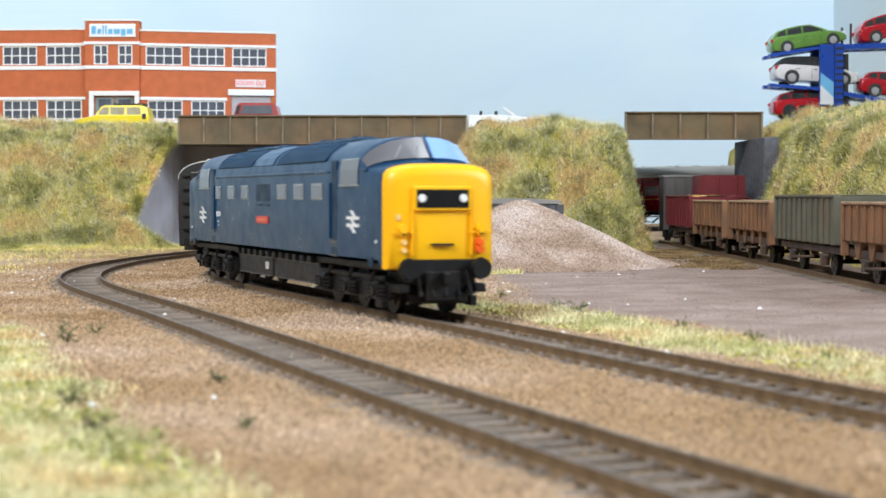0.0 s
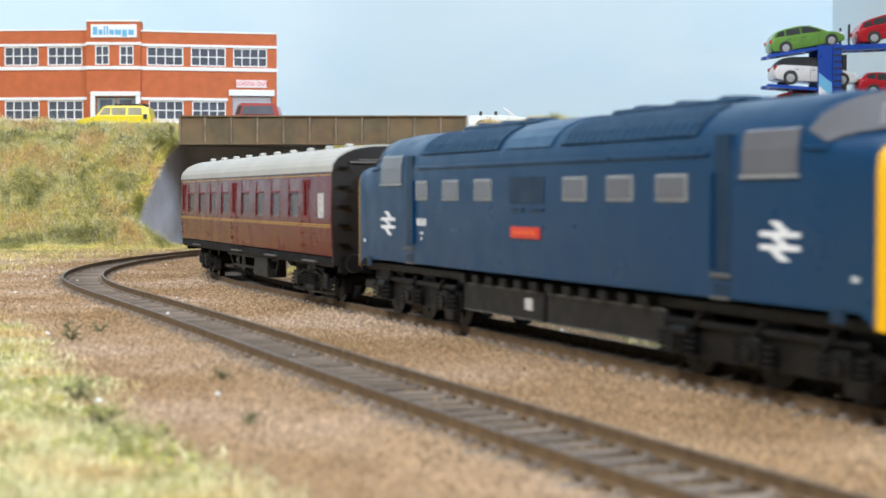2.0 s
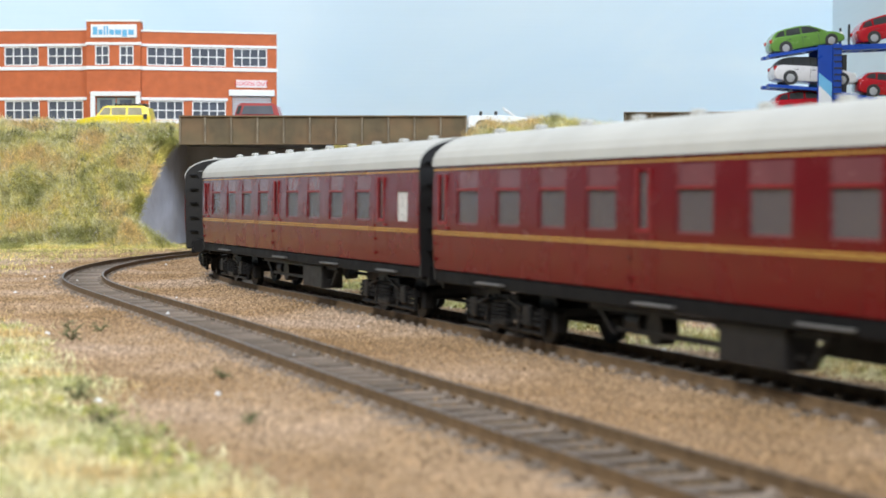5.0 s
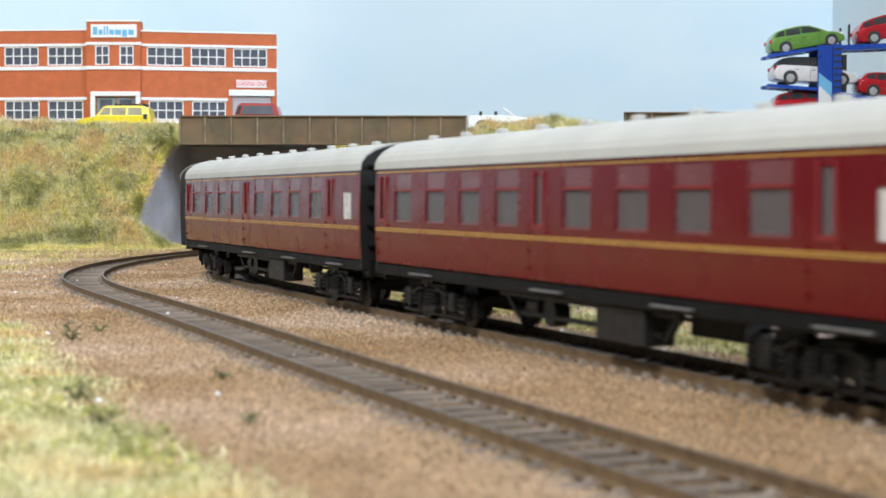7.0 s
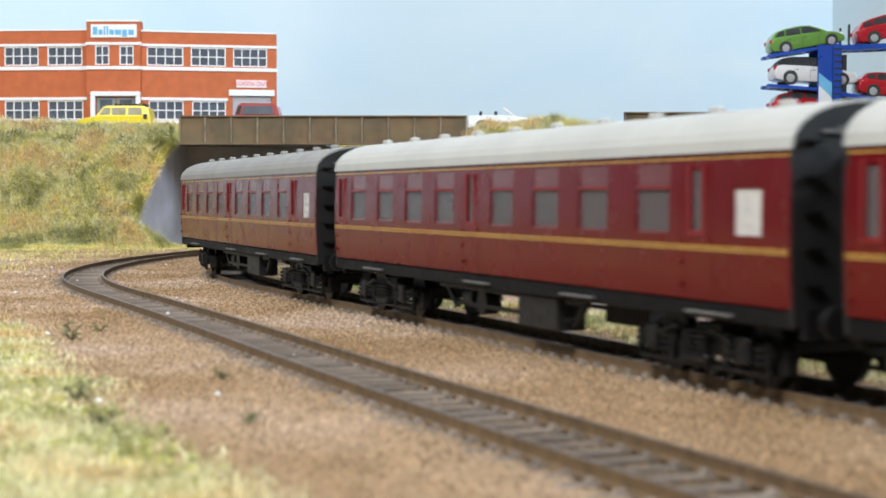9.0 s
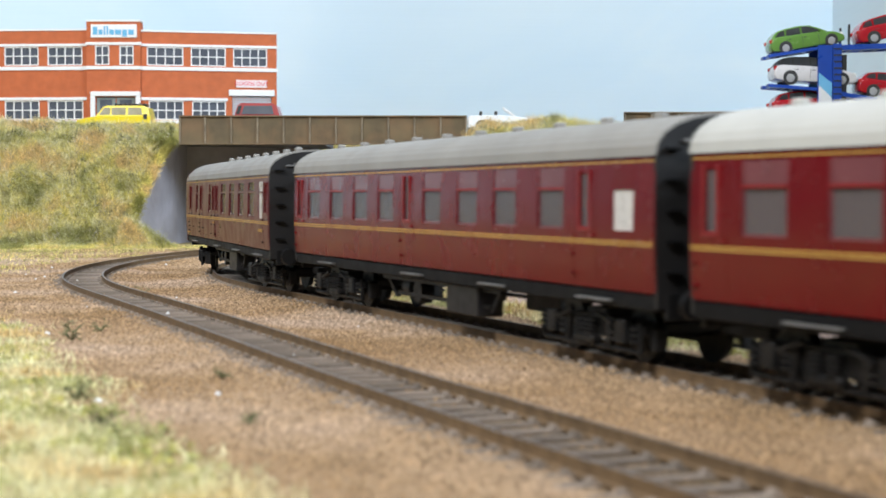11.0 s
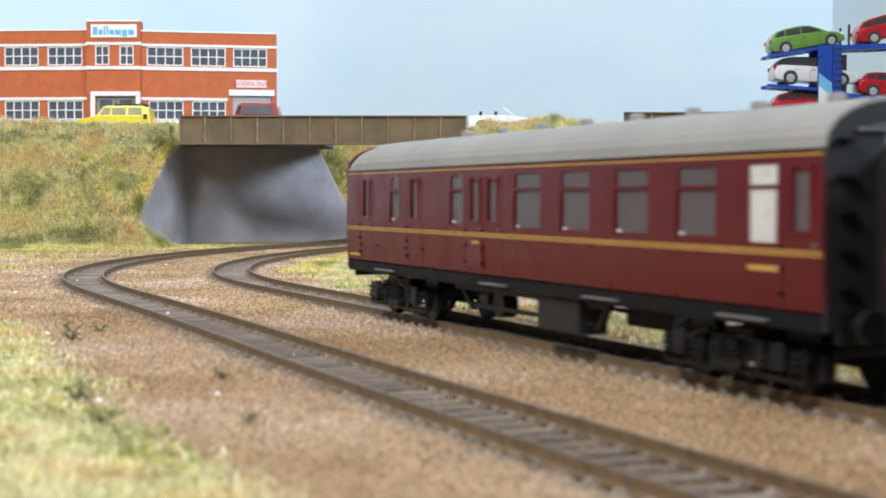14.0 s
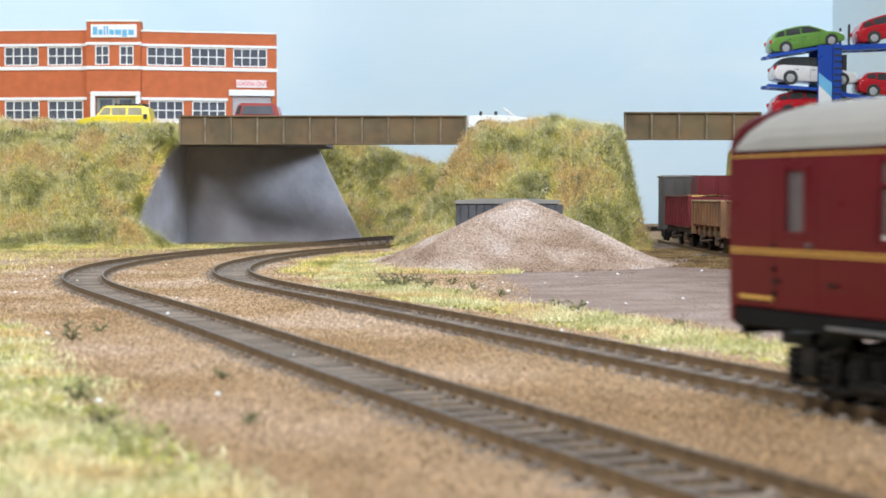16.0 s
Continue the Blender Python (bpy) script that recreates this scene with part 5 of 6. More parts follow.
def build_factory():
    t = thing("brick_factory", "orange-red brick factory with white bands and steel windows", "building", mm(0, 1404, 0))
    hz = lambda p: 39.6 + (348.8 - p) * 0.5
    base = 93.0
    up, lo = (hz(116), hz(83)), (hz(212), hz(178))

    def wing(x_joint, turn, windows_up, windows_lo, x0, x1, top, shutter=None, k=1.0):
        m = mm((x_joint - 784) * 0.5, 0, 0, 0, 0, turn)
        cx = lambda a: (a - x_joint) * 0.5 * k
        holes = [(cx(a), cx(b), *up) for a, b in windows_up] + [(cx(a), cx(b), *lo) for a, b in windows_lo]
        if shutter:
            holes.append((cx(shutter[0]), cx(shutter[1]), base, hz(168)))
        before = set(bpy.data.objects)
        wall_with(t, cx(x0), cx(x1), 0, base, hz(top), holes, 60)
        for a, b in windows_up:
            window_unit(t, cx(a), cx(b), *up, 4, 0.6)
        for a, b in windows_lo:
            window_unit(t, cx(a), cx(b), *lo, 4, 0.6)
        a, b = cx(x0), cx(x1)
        band(t, a, b + (1 if x1 > x_joint else 0), 0, hz(82.6), hz(78))
        band(t, a, b + (1 if x1 > x_joint else 0), 0, hz(124.5), hz(118))
        if shutter:
            s0, s1 = cx(shutter[0]), cx(shutter[1])
            band(t, a, s0 - 4, 0, hz(177.8), hz(172.5))
            band(t, a, s0 - 4, 0, hz(218), hz(213))
            bm = bmesh.new()
            box(bm, s0 - 3, s1 + 2.6, -1.4, 0.2, hz(168), hz(157), 0.3)
            part("door_lintel", bm, M_white, t)
            for z in np.arange(base, hz(168), 2.2):
                bm = bmesh.new()
                box(bm, s0, s1, 1.2, 2.0, z, z + 2.0, 0.2)
                part("shutter_slat", bm, M_shutter, t)
            bm = bmesh.new()
            box(bm, cx(415), cx(469), -0.9, 0.1, hz(153), hz(139.5), 0.1)
            sg = part("sign", bm, M_signpink, t, "pale pink board lettered in red")
            c = bpy.data.curves.new("lettering", "FONT")
            c.body, c.size, c.align_x, c.align_y, c.extrude = "GOODS OUT", 0.0050, "CENTER", "CENTER", 0.00008
            ob = new("lettering", c)
            ob.parent = sg
            ob.matrix_basis = mm((cx(415) + cx(469)) / 2, -1.0, (hz(153) + hz(139.5)) / 2, 90, 0, 0)
            c.materials.append(M_signred)
        else:
            band(t, a, b, 0, hz(177.8), hz(172.5))
            band(t, a, b, 0, hz(218), hz(213))
        bm = bmesh.new()
        box(bm, a, b + (0.6 if x1 > x_joint else 0), -0.8, 60, hz(top), hz(top - 3), 0.2)
        part("coping", bm, M_white, t)
        for ob in set(bpy.data.objects) - before:
            if ob.parent is t:
                ob.matrix_basis = m @ ob.matrix_basis

    wing(249, 12, [(260, 323), (336, 397), (410, 470)], [(263, 323), (338, 397)], 249, 487, 57, (408, 478), 1.012)
    wing(156, -4, [(-74, -12), (5, 67), (83, 146)], [(-74, -12), (5, 68), (83, 147)], -110, 156, 55)
    # tower stands forward
    X = lambda a: (a - 784) * 0.5
    y = -3.0
    tu = (hz(116), hz(82))
    holes = [(X(170), X(195), *tu), (X(213), X(238), *tu), (X(171), X(242), base, hz(172))]
    wall_with(t, X(155), X(250), y, base, hz(40), holes, 14, "tower_wall")
    for a, b in ((170, 195), (213, 238)):
        window_unit(t, X(a), X(b), *tu, 2, y + 0.6)
    band(t, X(153), X(252), y, hz(81), hz(76))
    band(t, X(153), X(252), y, hz(124), hz(118))
    bm = bmesh.new()
    box(bm, X(154), X(251), y - 0.9, y + 14, hz(40), hz(37), 0.2)
    part("coping", bm, M_white, t)
    bm = bmesh.new()
    box(bm, X(163), X(244), y - 1.2, y + 0.1, hz(68), hz(45), 0.2)
    sg = part("name_board", bm, M_white, t, "white board with pale blue bars")
    for a, b, z0, z1 in ((167, 175, 63, 49), (177, 184, 63, 54), (186, 189, 63, 48), (191, 194, 63, 48), (196, 204, 63, 54), (206, 217, 63, 54), (219, 227, 66, 54), (229, 239, 63, 54)):
        bm = bmesh.new()
        box(bm, X(a), X(b), y - 1.45, y - 1.2, hz(z0), hz(z1), 0.1)
        part("lettering_bar", bm, M_signblue, sg)
    bm = bmesh.new()
    box(bm, X(162), X(250), y - 2.5, y + 0.2, hz(171), hz(163), 0.3)
    box(bm, X(162), X(170), y - 2.5, y + 0.2, base, hz(171), 0.2)
    box(bm, X(242), X(250), y - 2.5, y + 0.2, base, hz(171), 0.2)
    part("door_surround", bm, M_white, t)
    for a, b in ((172, 205), (207, 240)):
        bm = bmesh.new()
        box(bm, X(a), X(b), y + 0.9, y + 1.3, base, hz(173), 0.1)
        d = part("door", bm, M_doorgreen, t)
        bm = bmesh.new()
        box(bm, X(a) + 3, X(b) - 3, y + 0.6, y + 0.9, base + 6, hz(177))
        part("pane", bm, M_pane, d)


build_factory()


# ---- road vehicles ----
M_tyre = mat("black_tyre", (0.02, 0.02, 0.02), 0.8, 0, 0.1, 200)
M_hub = mat("silver_hub", (0.55, 0.55, 0.56), 0.35, 0.6, 0.06, 200)
M_carglass = mat("dark_car_glass", (0.085, 0.09, 0.095), 0.08, 0, 0.1, 100)
M_trim = mat("black_trim", (0.03, 0.03, 0.03), 0.5, 0, 0.1, 100)


def paint(name, c, rough=0.22):
    return mat(name, c, rough, 0, 0.03, 80, coat=0.5)


M_taillens = mat("red_tail_lens", (0.45, 0.02, 0.02), 0.15, 0, 0.05, 100)
P_green = paint("green_paint", (0.125, 0.265, 0.05))
P_silver = paint("silver_paint", (0.66, 0.64, 0.65), 0.3)
P_red = paint("red_paint", (0.40, 0.006, 0.014))
P_yellow = paint("yellow_paint", (0.85, 0.66, 0.01), 0.35)
P_oldred = paint("faded_red_paint", (0.42, 0.06, 0.055), 0.5)
P_white = paint("white_paint", (0.86, 0.86, 0.86), 0.3)


def wheel(parent, x, y, z, r, s):
    bm = bmesh.new()
    cyl(bm, (0, 0, 0), (0, s * r * 0.55, 0), r, 20)
    w = part("wheel", bm, M_tyre, parent, at=mm(x, y, z))
    bm = bmesh.new()
    cyl(bm, (0, s * r * 0.55, 0), (0, s * r * 0.62, 0), r * 0.66, 16, r * 0.58)
    part("hub", bm, M_hub, w)


def car(label, m, material, L=56.0, roof_m=None, group="cars on the transporter"):
    """A small hatchback: x forwards, wheels on z = 0."""
    t = thing("car", label, "car", m, group)
    k = L / 56.0
    h = k * 0.82
    W = 11.4 * k
    side = [(-27.4, 4.4), (-28.2, 7), (-28.4, 10), (-27.6, 13), (-26.4, 15.4), (-23, 16.2), (-10, 16.2), (6, 15.6), (13, 15.2), (19, 14.0), (24, 12.0),
            (27, 9.6), (28.2, 7), (27.6, 4.2), (25, 3.2), (12, 2.9), (-12, 2.9), (-24, 3.2)]
    rings = []
    for y, f in ((-W, 0.93), (-W * 0.985, 0.965), (-W * 0.93, 0.985), (-W * 0.75, 0.998), (0, 1.02), (W * 0.75, 0.998), (W * 0.93, 0.985), (W * 0.985, 0.965), (W, 0.93)):
        rings.append([(x * k * f, y, (9 + (z - 9) * (1 - (1 - f) * 1.9)) * h) for x, z in side])
    bm = bmesh.new()
    loft(bm, rings)
    part("body", bm, material, t, smooth=True)
    roof = [(-26.6, 15.0), (-24.8, 18.6), (-21.5, 21.8), (-15, 23.4), (-5, 24.0), (2, 23.2), (8, 20.2), (15, 15.0)]
    rings = []
    for y, f in ((-1, 0.0), (-0.93, 0.55), (-0.6, 0.95), (0, 1.0), (0.6, 0.95), (0.93, 0.55), (1, 0.0)):
        rings.append([(x * k, y * W * (0.93 - 0.018 * max(0.0, z - 15)), (z - (1 - f) * 0.9 * (z - 15) / 9) * h) for x, z in roof])
    bm = bmesh.new()
    loft(bm, rings)
    part("cabin", bm, roof_m or material, t)
    wy = lambda z: W * (0.93 - 0.018 * max(0.0, z - 15)) + 0.12
    for e in (-1, 1):
        for q in (((-23.6, 16.6), (-16.2, 16.4), (-16.2, 21.6), (-20.6, 20.6)), ((-15.2, 16.4), (-4.4, 16.2), (-4.4, 22.2), (-14.6, 21.8)), ((-3.2, 16.2), (11.2, 15.8), (6.4, 19.4), (0.6, 22.2), (-3.2, 22.3))):
            bm = bmesh.new()
            vs = [bm.verts.new((x * k, e * wy(z), z * h)) for x, z in q]
            f = bm.faces.new(vs)
            bmesh.ops.solidify(bm, geom=[f], thickness=0.3)
            part("side_window", bm, M_carglass, t)
        for x in (-17, 17.5):
            bm = bmesh.new()
            cyl(bm, (x * k, e * W * 0.90, 4.8 * k), (x * k, e * (W + 0.1), 4.8 * k), 4.95 * k, 24)
            part("wheel_arch", bm, M_trim, t)
            wheel(t, x * k, e * W * 0.78, 4.5 * k, 4.5 * k, e)
        bm = bmesh.new()
        cyl(bm, (25.2 * k, e * W * 0.72, 10.4 * h), (27.4 * k, e * W * 0.70, 9.8 * h), 1.9 * k, 12, 1.4 * k)
        part("headlamp", bm, M_lamp, t)
        bm = bmesh.new()
        box(bm, -28.2 * k, -25.6 * k, *sorted((e * W * 0.72, e * W * 0.965)), 11.6 * h, 15.0 * h, 0.5)
        part("tail_light", bm, M_taillens, t)
        bm = bmesh.new()
        box(bm, 8.6 * k, 10.6 * k, *sorted((e * W * 0.94, e * (W + 2.0))), 15.6 * h, 17.2 * h, 0.5)
        part("mirror", bm, material, t)
        bm = bmesh.new()
        for x in (-14.8, -3.8, 8.4):
            box(bm, (x - 0.12) * k, (x + 0.12) * k, *sorted((e * W * 0.97, e * (W + 0.06))), 5.0 * h, 13.5 * h)
        part("door_seam", bm, M_trim, t)
        bm = bmesh.new()
        for x in (-14.0, -2.6):
            box(bm, x * k, (x + 2.2) * k, *sorted((e * W * 0.97, e * (W + 0.25))), 12.4 * h, 13.0 * h, 0.1)
        part("door_handle", bm, M_trim, t)
    bm = bmesh.new()
    vs = [bm.verts.new((x * k, y, z * h)) for x, y, z in ((14.2, -W * 0.8, 15.7), (14.2, W * 0.8, 15.7), (3.4, W * 0.66, 22.9), (3.4, -W * 0.66, 22.9))]
    f = bm.faces.new(vs)
    bmesh.ops.solidify(bm, geom=[f], thickness=-0.5)
    part("windscreen", bm, M_carglass, t)
    bm = bmesh.new()
    box(bm, 27.0 * k, 28.5 * k, -W * 0.6, W * 0.6, 4.6 * h, 6.6 * h, 0.3)
    part("bumper", bm, M_trim, t)
    return t


# positions on the transporter: 1.3 m away, one unit is 0.464 mm
def tp(px, py):
    return (px - 795) * 0.4643, 39.6 + (348.8 - py) * 0.4643


M_truckblue = mat("truck_blue", (0.012, 0.06, 0.36), 0.35, 0, 0.08, 80)
M_trucklight = mat("light_blue_flash", (0.16, 0.45, 0.72), 0.4, 0, 0.05, 80)
M_truckwhite = mat("truck_white", (0.72, 0.73, 0.76), 0.4, 0, 0.05, 80)


def transporter():
    t = thing("car_transporter", "blue double-deck car transporter trailer on the bank", "truck trailer")
    Y0, Y1 = 1288.0, 1320.0

    def deck(name, a, b, th=2.6):
        (x0, z0), (x1, z1) = tp(*a), tp(*b)
        bm = bmesh.new()
        for y in (Y0, Y1 - 9):
            prism(bm, [(x0, z0), (x1, z1), (x1, z1 - th), (x0, z0 - th)], y, y + 9)
        for k in range(7):
            f = (k + 0.5) / 7
            x, z = x0 + (x1 - x0) * f, z0 + (z1 - z0) * f
            box(bm, x - 0.8, x + 0.8, Y0 + 9, Y1 - 9, z - th, z - 0.6)
        return part(name, bm, M_truckblue, t)
    deck("upper_deck", (1364, 100), (1452, 86))
    deck("upper_deck", (1478, 84), (1640, 78), 4.2)
    deck("middle_deck", (1364, 151), (1454, 158))
    deck("lower_deck", (1486, 164), (1640, 190), 3.4)
    deck("lower_deck", (1402, 206), (1500, 199), 3.0)
    for y in (Y0 - 1.5, Y1 - 1.5):
        x0, z0 = tp(1450, 190)
        x1, z1 = tp(1475, 84)
        bm = bmesh.new()
        box(bm, x0, x1, y, y + 3, z0, z1, 0.3)
        p = part("side_panel", bm, M_truckblue, t)
        bm = bmesh.new()
        xa, za = tp(1451, 132)
        xb, zb = tp(1474, 150)
        prism(bm, [(xa, za), (xb, zb), (xb, zb - 12), (xa, za - 10)], y - 0.25, y)
        part("flash", bm, M_trucklight, p)
        bm = bmesh.new()
        prism(bm, [(xa, za - 10), (xb, zb - 12), (xb, z0 + 1), (xa, z0 + 1)], y - 0.25, y)
        part("flash", bm, M_truckwhite, p)
        x2, _ = tp(1491, 100)
        bm = bmesh.new()
        box(bm, x1 + 0.3, x2, y - 0.5, y + 3, z0, z1 + 1, 0.3)
        part("post", bm, M_truckblue, t)
        bm = bmesh.new()
        for k in range(9):
            z = z0 + 4 + k * 5.2
            box(bm, x1 + 0.6, x2 - 0.4, y - 1.0, y - 0.5, z, z + 1.2)
        part("ladder_rungs", bm, M_trim, t)
        x3, z3 = tp(1502, 100)
        bm = bmesh.new()
        box(bm, x3 - 4, x3, y + 4, y + 6, z0, z3, 0.2)
        part("ram", bm, M_trim, t)
    x, z = tp(1505, 84)
    for y in (Y0 + 1, Y1 - 3):
        bm = bmesh.new()
        box(bm, x - 0.8, x + 0.8, y, y + 2, z, z + 17, 0.2)
        part("guard_post", bm, M_trim, t)
    for x_px in (1400, 1425, 1545, 1575):
        for s, y in ((-1, Y0 + 6), (1, Y1 - 6)):
            x, _ = tp(x_px, 0)
            bm = bmesh.new()
            cyl(bm, (x, y - 3, 109), (x, y + 3, 109), 5.2, 18)
            part("wheel", bm, M_tyre, t)


transporter()


def car_on(label, material, left, right, L, roof_m=None):
    """Stands a car with its hind wheel at left and its front wheel at right."""
    (x0, z0), (x1, z1) = tp(*left), tp(*right)
    tilt = math.degrees(math.atan2(z1 - z0, x1 - x0))
    return car(label, mm((x0 + x1) / 2 + 6.0, 1304, (z0 + z1) / 2 - 1.0, 0, -tilt, 0), material, L, roof_m)


car_on("glossy green hatchback on the top deck", P_green, (1382, 97), (1466, 83), 61.0)
car_on("silver hatchback with dark roof on the middle deck", P_silver, (1386, 150), (1483, 154), 68.0, M_trim)
car_on("glossy red hatchback under the decks", P_red, (1386, 208), (1471, 202), 62.0)
car_on("glossy red hatchback on the front top deck", P_red, (1536, 80), (1624, 60), 63.0)
car_on("red hatchback on the sloping lower deck", P_red, (1532, 172), (1620, 182), 63.0)


M_vanglass = mat("pale_van_window", (0.42, 0.38, 0.26), 0.2, 0, 0.2, 120)


def road_things():
    q = 0.475  # 1.33 m away
    def at(px, py):
        return (px - 784) * q, 39.6 + (348.8 - py) * q
    # yellow three-wheeled van, bonnet to the left
    t = thing("van", "bright yellow old-fashioned van parked on the bank", "van", mm(at(206, 0)[0], 1336, at(0, 236)[1]))
    bm = bmesh.new()
    side = [(-32, 3), (-33, 8), (-31, 11), (-17, 13.6), (-15, 14.2), (30.5, 14.2), (31, 3)]
    rings = [[(x * k, y, 3 + (z - 3) * k) for x, z in side] for y, k in ((-13, 0.95), (-12, 0.99), (12, 0.99), (13, 0.95))]
    loft(bm, rings)
    part("body", bm, P_yellow, t)
    bm = bmesh.new()
    cab = [(-15, 13.8), (-9.5, 21.4), (-6, 22.6), (24, 22.6), (28, 21), (30, 13.8)]
    loft(bm, [[(x, y * (1 - (z - 13.8) * 0.012), z) for x, z in cab] for y in (-12.6, 12.6)])
    cb = part("cab", bm, P_yellow, t)
    for pane in (((-12.2, 15), (-3.4, 15), (-3.4, 20.8), (-8.2, 20.8)), ((-1.8, 15), (9.5, 15), (9.5, 20.8), (-1.8, 20.8)), ((12, 15), (23.5, 15), (22.5, 20.8), (12, 20.8))):
        bm = bmesh.new()
        prism(bm, list(pane), -12.75, -11.4)
        part("side_window", bm, M_vanglass, cb)
    bm = bmesh.new()
    box(bm, 24.5, 27.6, -13.3, -12.4, 11, 15.5, 0.2)
    part("rear_light", bm, M_trim, t)
    bm = bmesh.new()
    box(bm, -1, 25, -9, 9, 22.5, 23.4, 0.4)
    for x in np.arange(0, 25, 4):
        box(bm, x, x + 1.6, -9.4, 9.4, 23.3, 24.6, 0.3)
    part("roof_rack", bm, M_trim, t)
    bm = bmesh.new()
    box(bm, -31, 30, -13.3, -12.6, 6.6, 7.2)
    part("waist_trim", bm, P_yellow, t)
    for x, y in ((-20, -11), (-20, 11), (19, -11), (19, 11)):
        wheel(t, x, y, 4.2, 4.2, 1 if y > 0 else -1)
    # red van seen nose on, behind the girder
    t = thing("van", "faded red van with wide grey windscreen behind the girder", "van", mm(at(459, 0)[0], 1330, 98))
    bm = bmesh.new()
    loft(bm, [[(x, y, z) for x, z in ((-18.5, 3), (-18.5, 9.5), (-16, 17.5), (-13, 19.4), (13, 19.4), (16, 17.5), (18.5, 9.5), (18.5, 3))] for y in (-14, 16)])
    part("body", bm, P_oldred, t)
    bm = bmesh.new()
    prism(bm, [(-13, 10.2), (14, 10.2), (12.4, 17.2), (-10.5, 17.2)], -14.6, -14.0)
    part("windscreen", bm, M_cabglass, t)
    bm = bmesh.new()
    prism(bm, [(-17.4, 10.2), (-14.4, 10.2), (-12.4, 17.2), (-15.4, 17.0)], -14.4, -13.8)
    part("quarter_light", bm, M_trim, t)
    bm = bmesh.new()
    box(bm, -17, 17, -14.5, -13.8, 5.0, 8.4, 0.3)
    part("grille", bm, M_trim, t)
    for x in (-14, 14):
        bm = bmesh.new()
        cyl(bm, (x, -14.6, 7), (x, -13.8, 7), 1.8, 14)
        part("headlamp", bm, M_lamp, t)
        for y in (-8, 10):
            wheel(t, x + (1.5 if x > 0 else -1.5), y, 3.6, 3.6, 1 if x > 0 else -1)
    # white open car, nose to the right
    q2 = 0.4536  # 1.27 m away
    x0 = (868 - 784) * q2
    t = thing("convertible_car", "white open-top car with raked windscreen on the road", "car", mm(46.5, 1264, 91.5))
    bm = bmesh.new()
    side = [(-27, 3), (-27.5, 9), (-26, 12.4), (-3, 12.6), (6, 12.2), (20, 10.4), (26, 8.4), (27.6, 6), (27, 3)]
    rings = [[(x * s, y, 3 + (z - 3) * s) for x, z in side] for y, s in ((-11, 0.95), (-10, 1.0), (10, 1.0), (11, 0.95))]
    loft(bm, rings)
    part("body", bm, P_white, t)
    bm = bmesh.new()
    for y in (-8.6, 8.6):
        cyl(bm, (10.5, y, 12), (1.5, y * 0.94, 18.6), 0.55, 8)
    cyl(bm, (1.5, -8.1, 18.6), (1.5, 8.1, 18.6), 0.6, 8)
    w = part("windscreen_frame", bm, P_white, t)
    bm = bmesh.new()
    f = bm.faces.new([bm.verts.new(p) for p in ((10.4, -8.4, 12.1), (10.4, 8.4, 12.1), (1.6, 7.9, 18.4), (1.6, -7.9, 18.4))])
    bmesh.ops.solidify(bm, geom=[f], thickness=0.3)
    part("windscreen", bm, M_glass, w)
    for x in (-16, -4):
        for y in (-4.6, 4.6):
            bm = bmesh.new()
            box(bm, x - 1.6, x + 0.6, y - 2.6, y + 2.6, 10, 16.2, 0.8, 2)
            part("seat", bm, M_trim, t)
    for s in (-1, 1):
        for x in (-16, 16.5):
            wheel(t, x, s * 9.4, 4.4, 4.4, s)
            bm = bmesh.new()
            cyl(bm, (x, s * 10.6, 5.0), (x, s * 11.3, 5.0), 5.2, 20)
            part("wheel_arch", bm, P_white, t)
    bm = bmesh.new()
    box(bm, 20, 140, 1246, 1300, 89, 94.0)
    tagged(part("road_slab", bm, M_road), "grey road slab behind the mound", "road")


road_things()


# ---- wagons on the siding ----
M_wbrown = mat("rusty_brown_wagon", (0.235, 0.112, 0.05), 0.7, 0, 0.25, 70, 0.2, 900, (0.12, 0.07, 0.045), 0.45, 45)
M_wgrey = mat("weathered_olive_grey_wagon", (0.115, 0.11, 0.075), 0.7, 0, 0.2, 70, 0.2, 900, (0.16, 0.10, 0.06), 0.4, 45)
M_wred = mat("dull_red_wagon", (0.15, 0.014, 0.019), 0.55, 0, 0.15, 70)
M_wrim = mat("worn_pale_rim", (0.38, 0.24, 0.14), 0.7, 0, 0.25, 90)
M_grain = mat("yellow_load", (0.55, 0.33, 0.08), 0.9, 0, 0.3, 600, 0.8, 900)


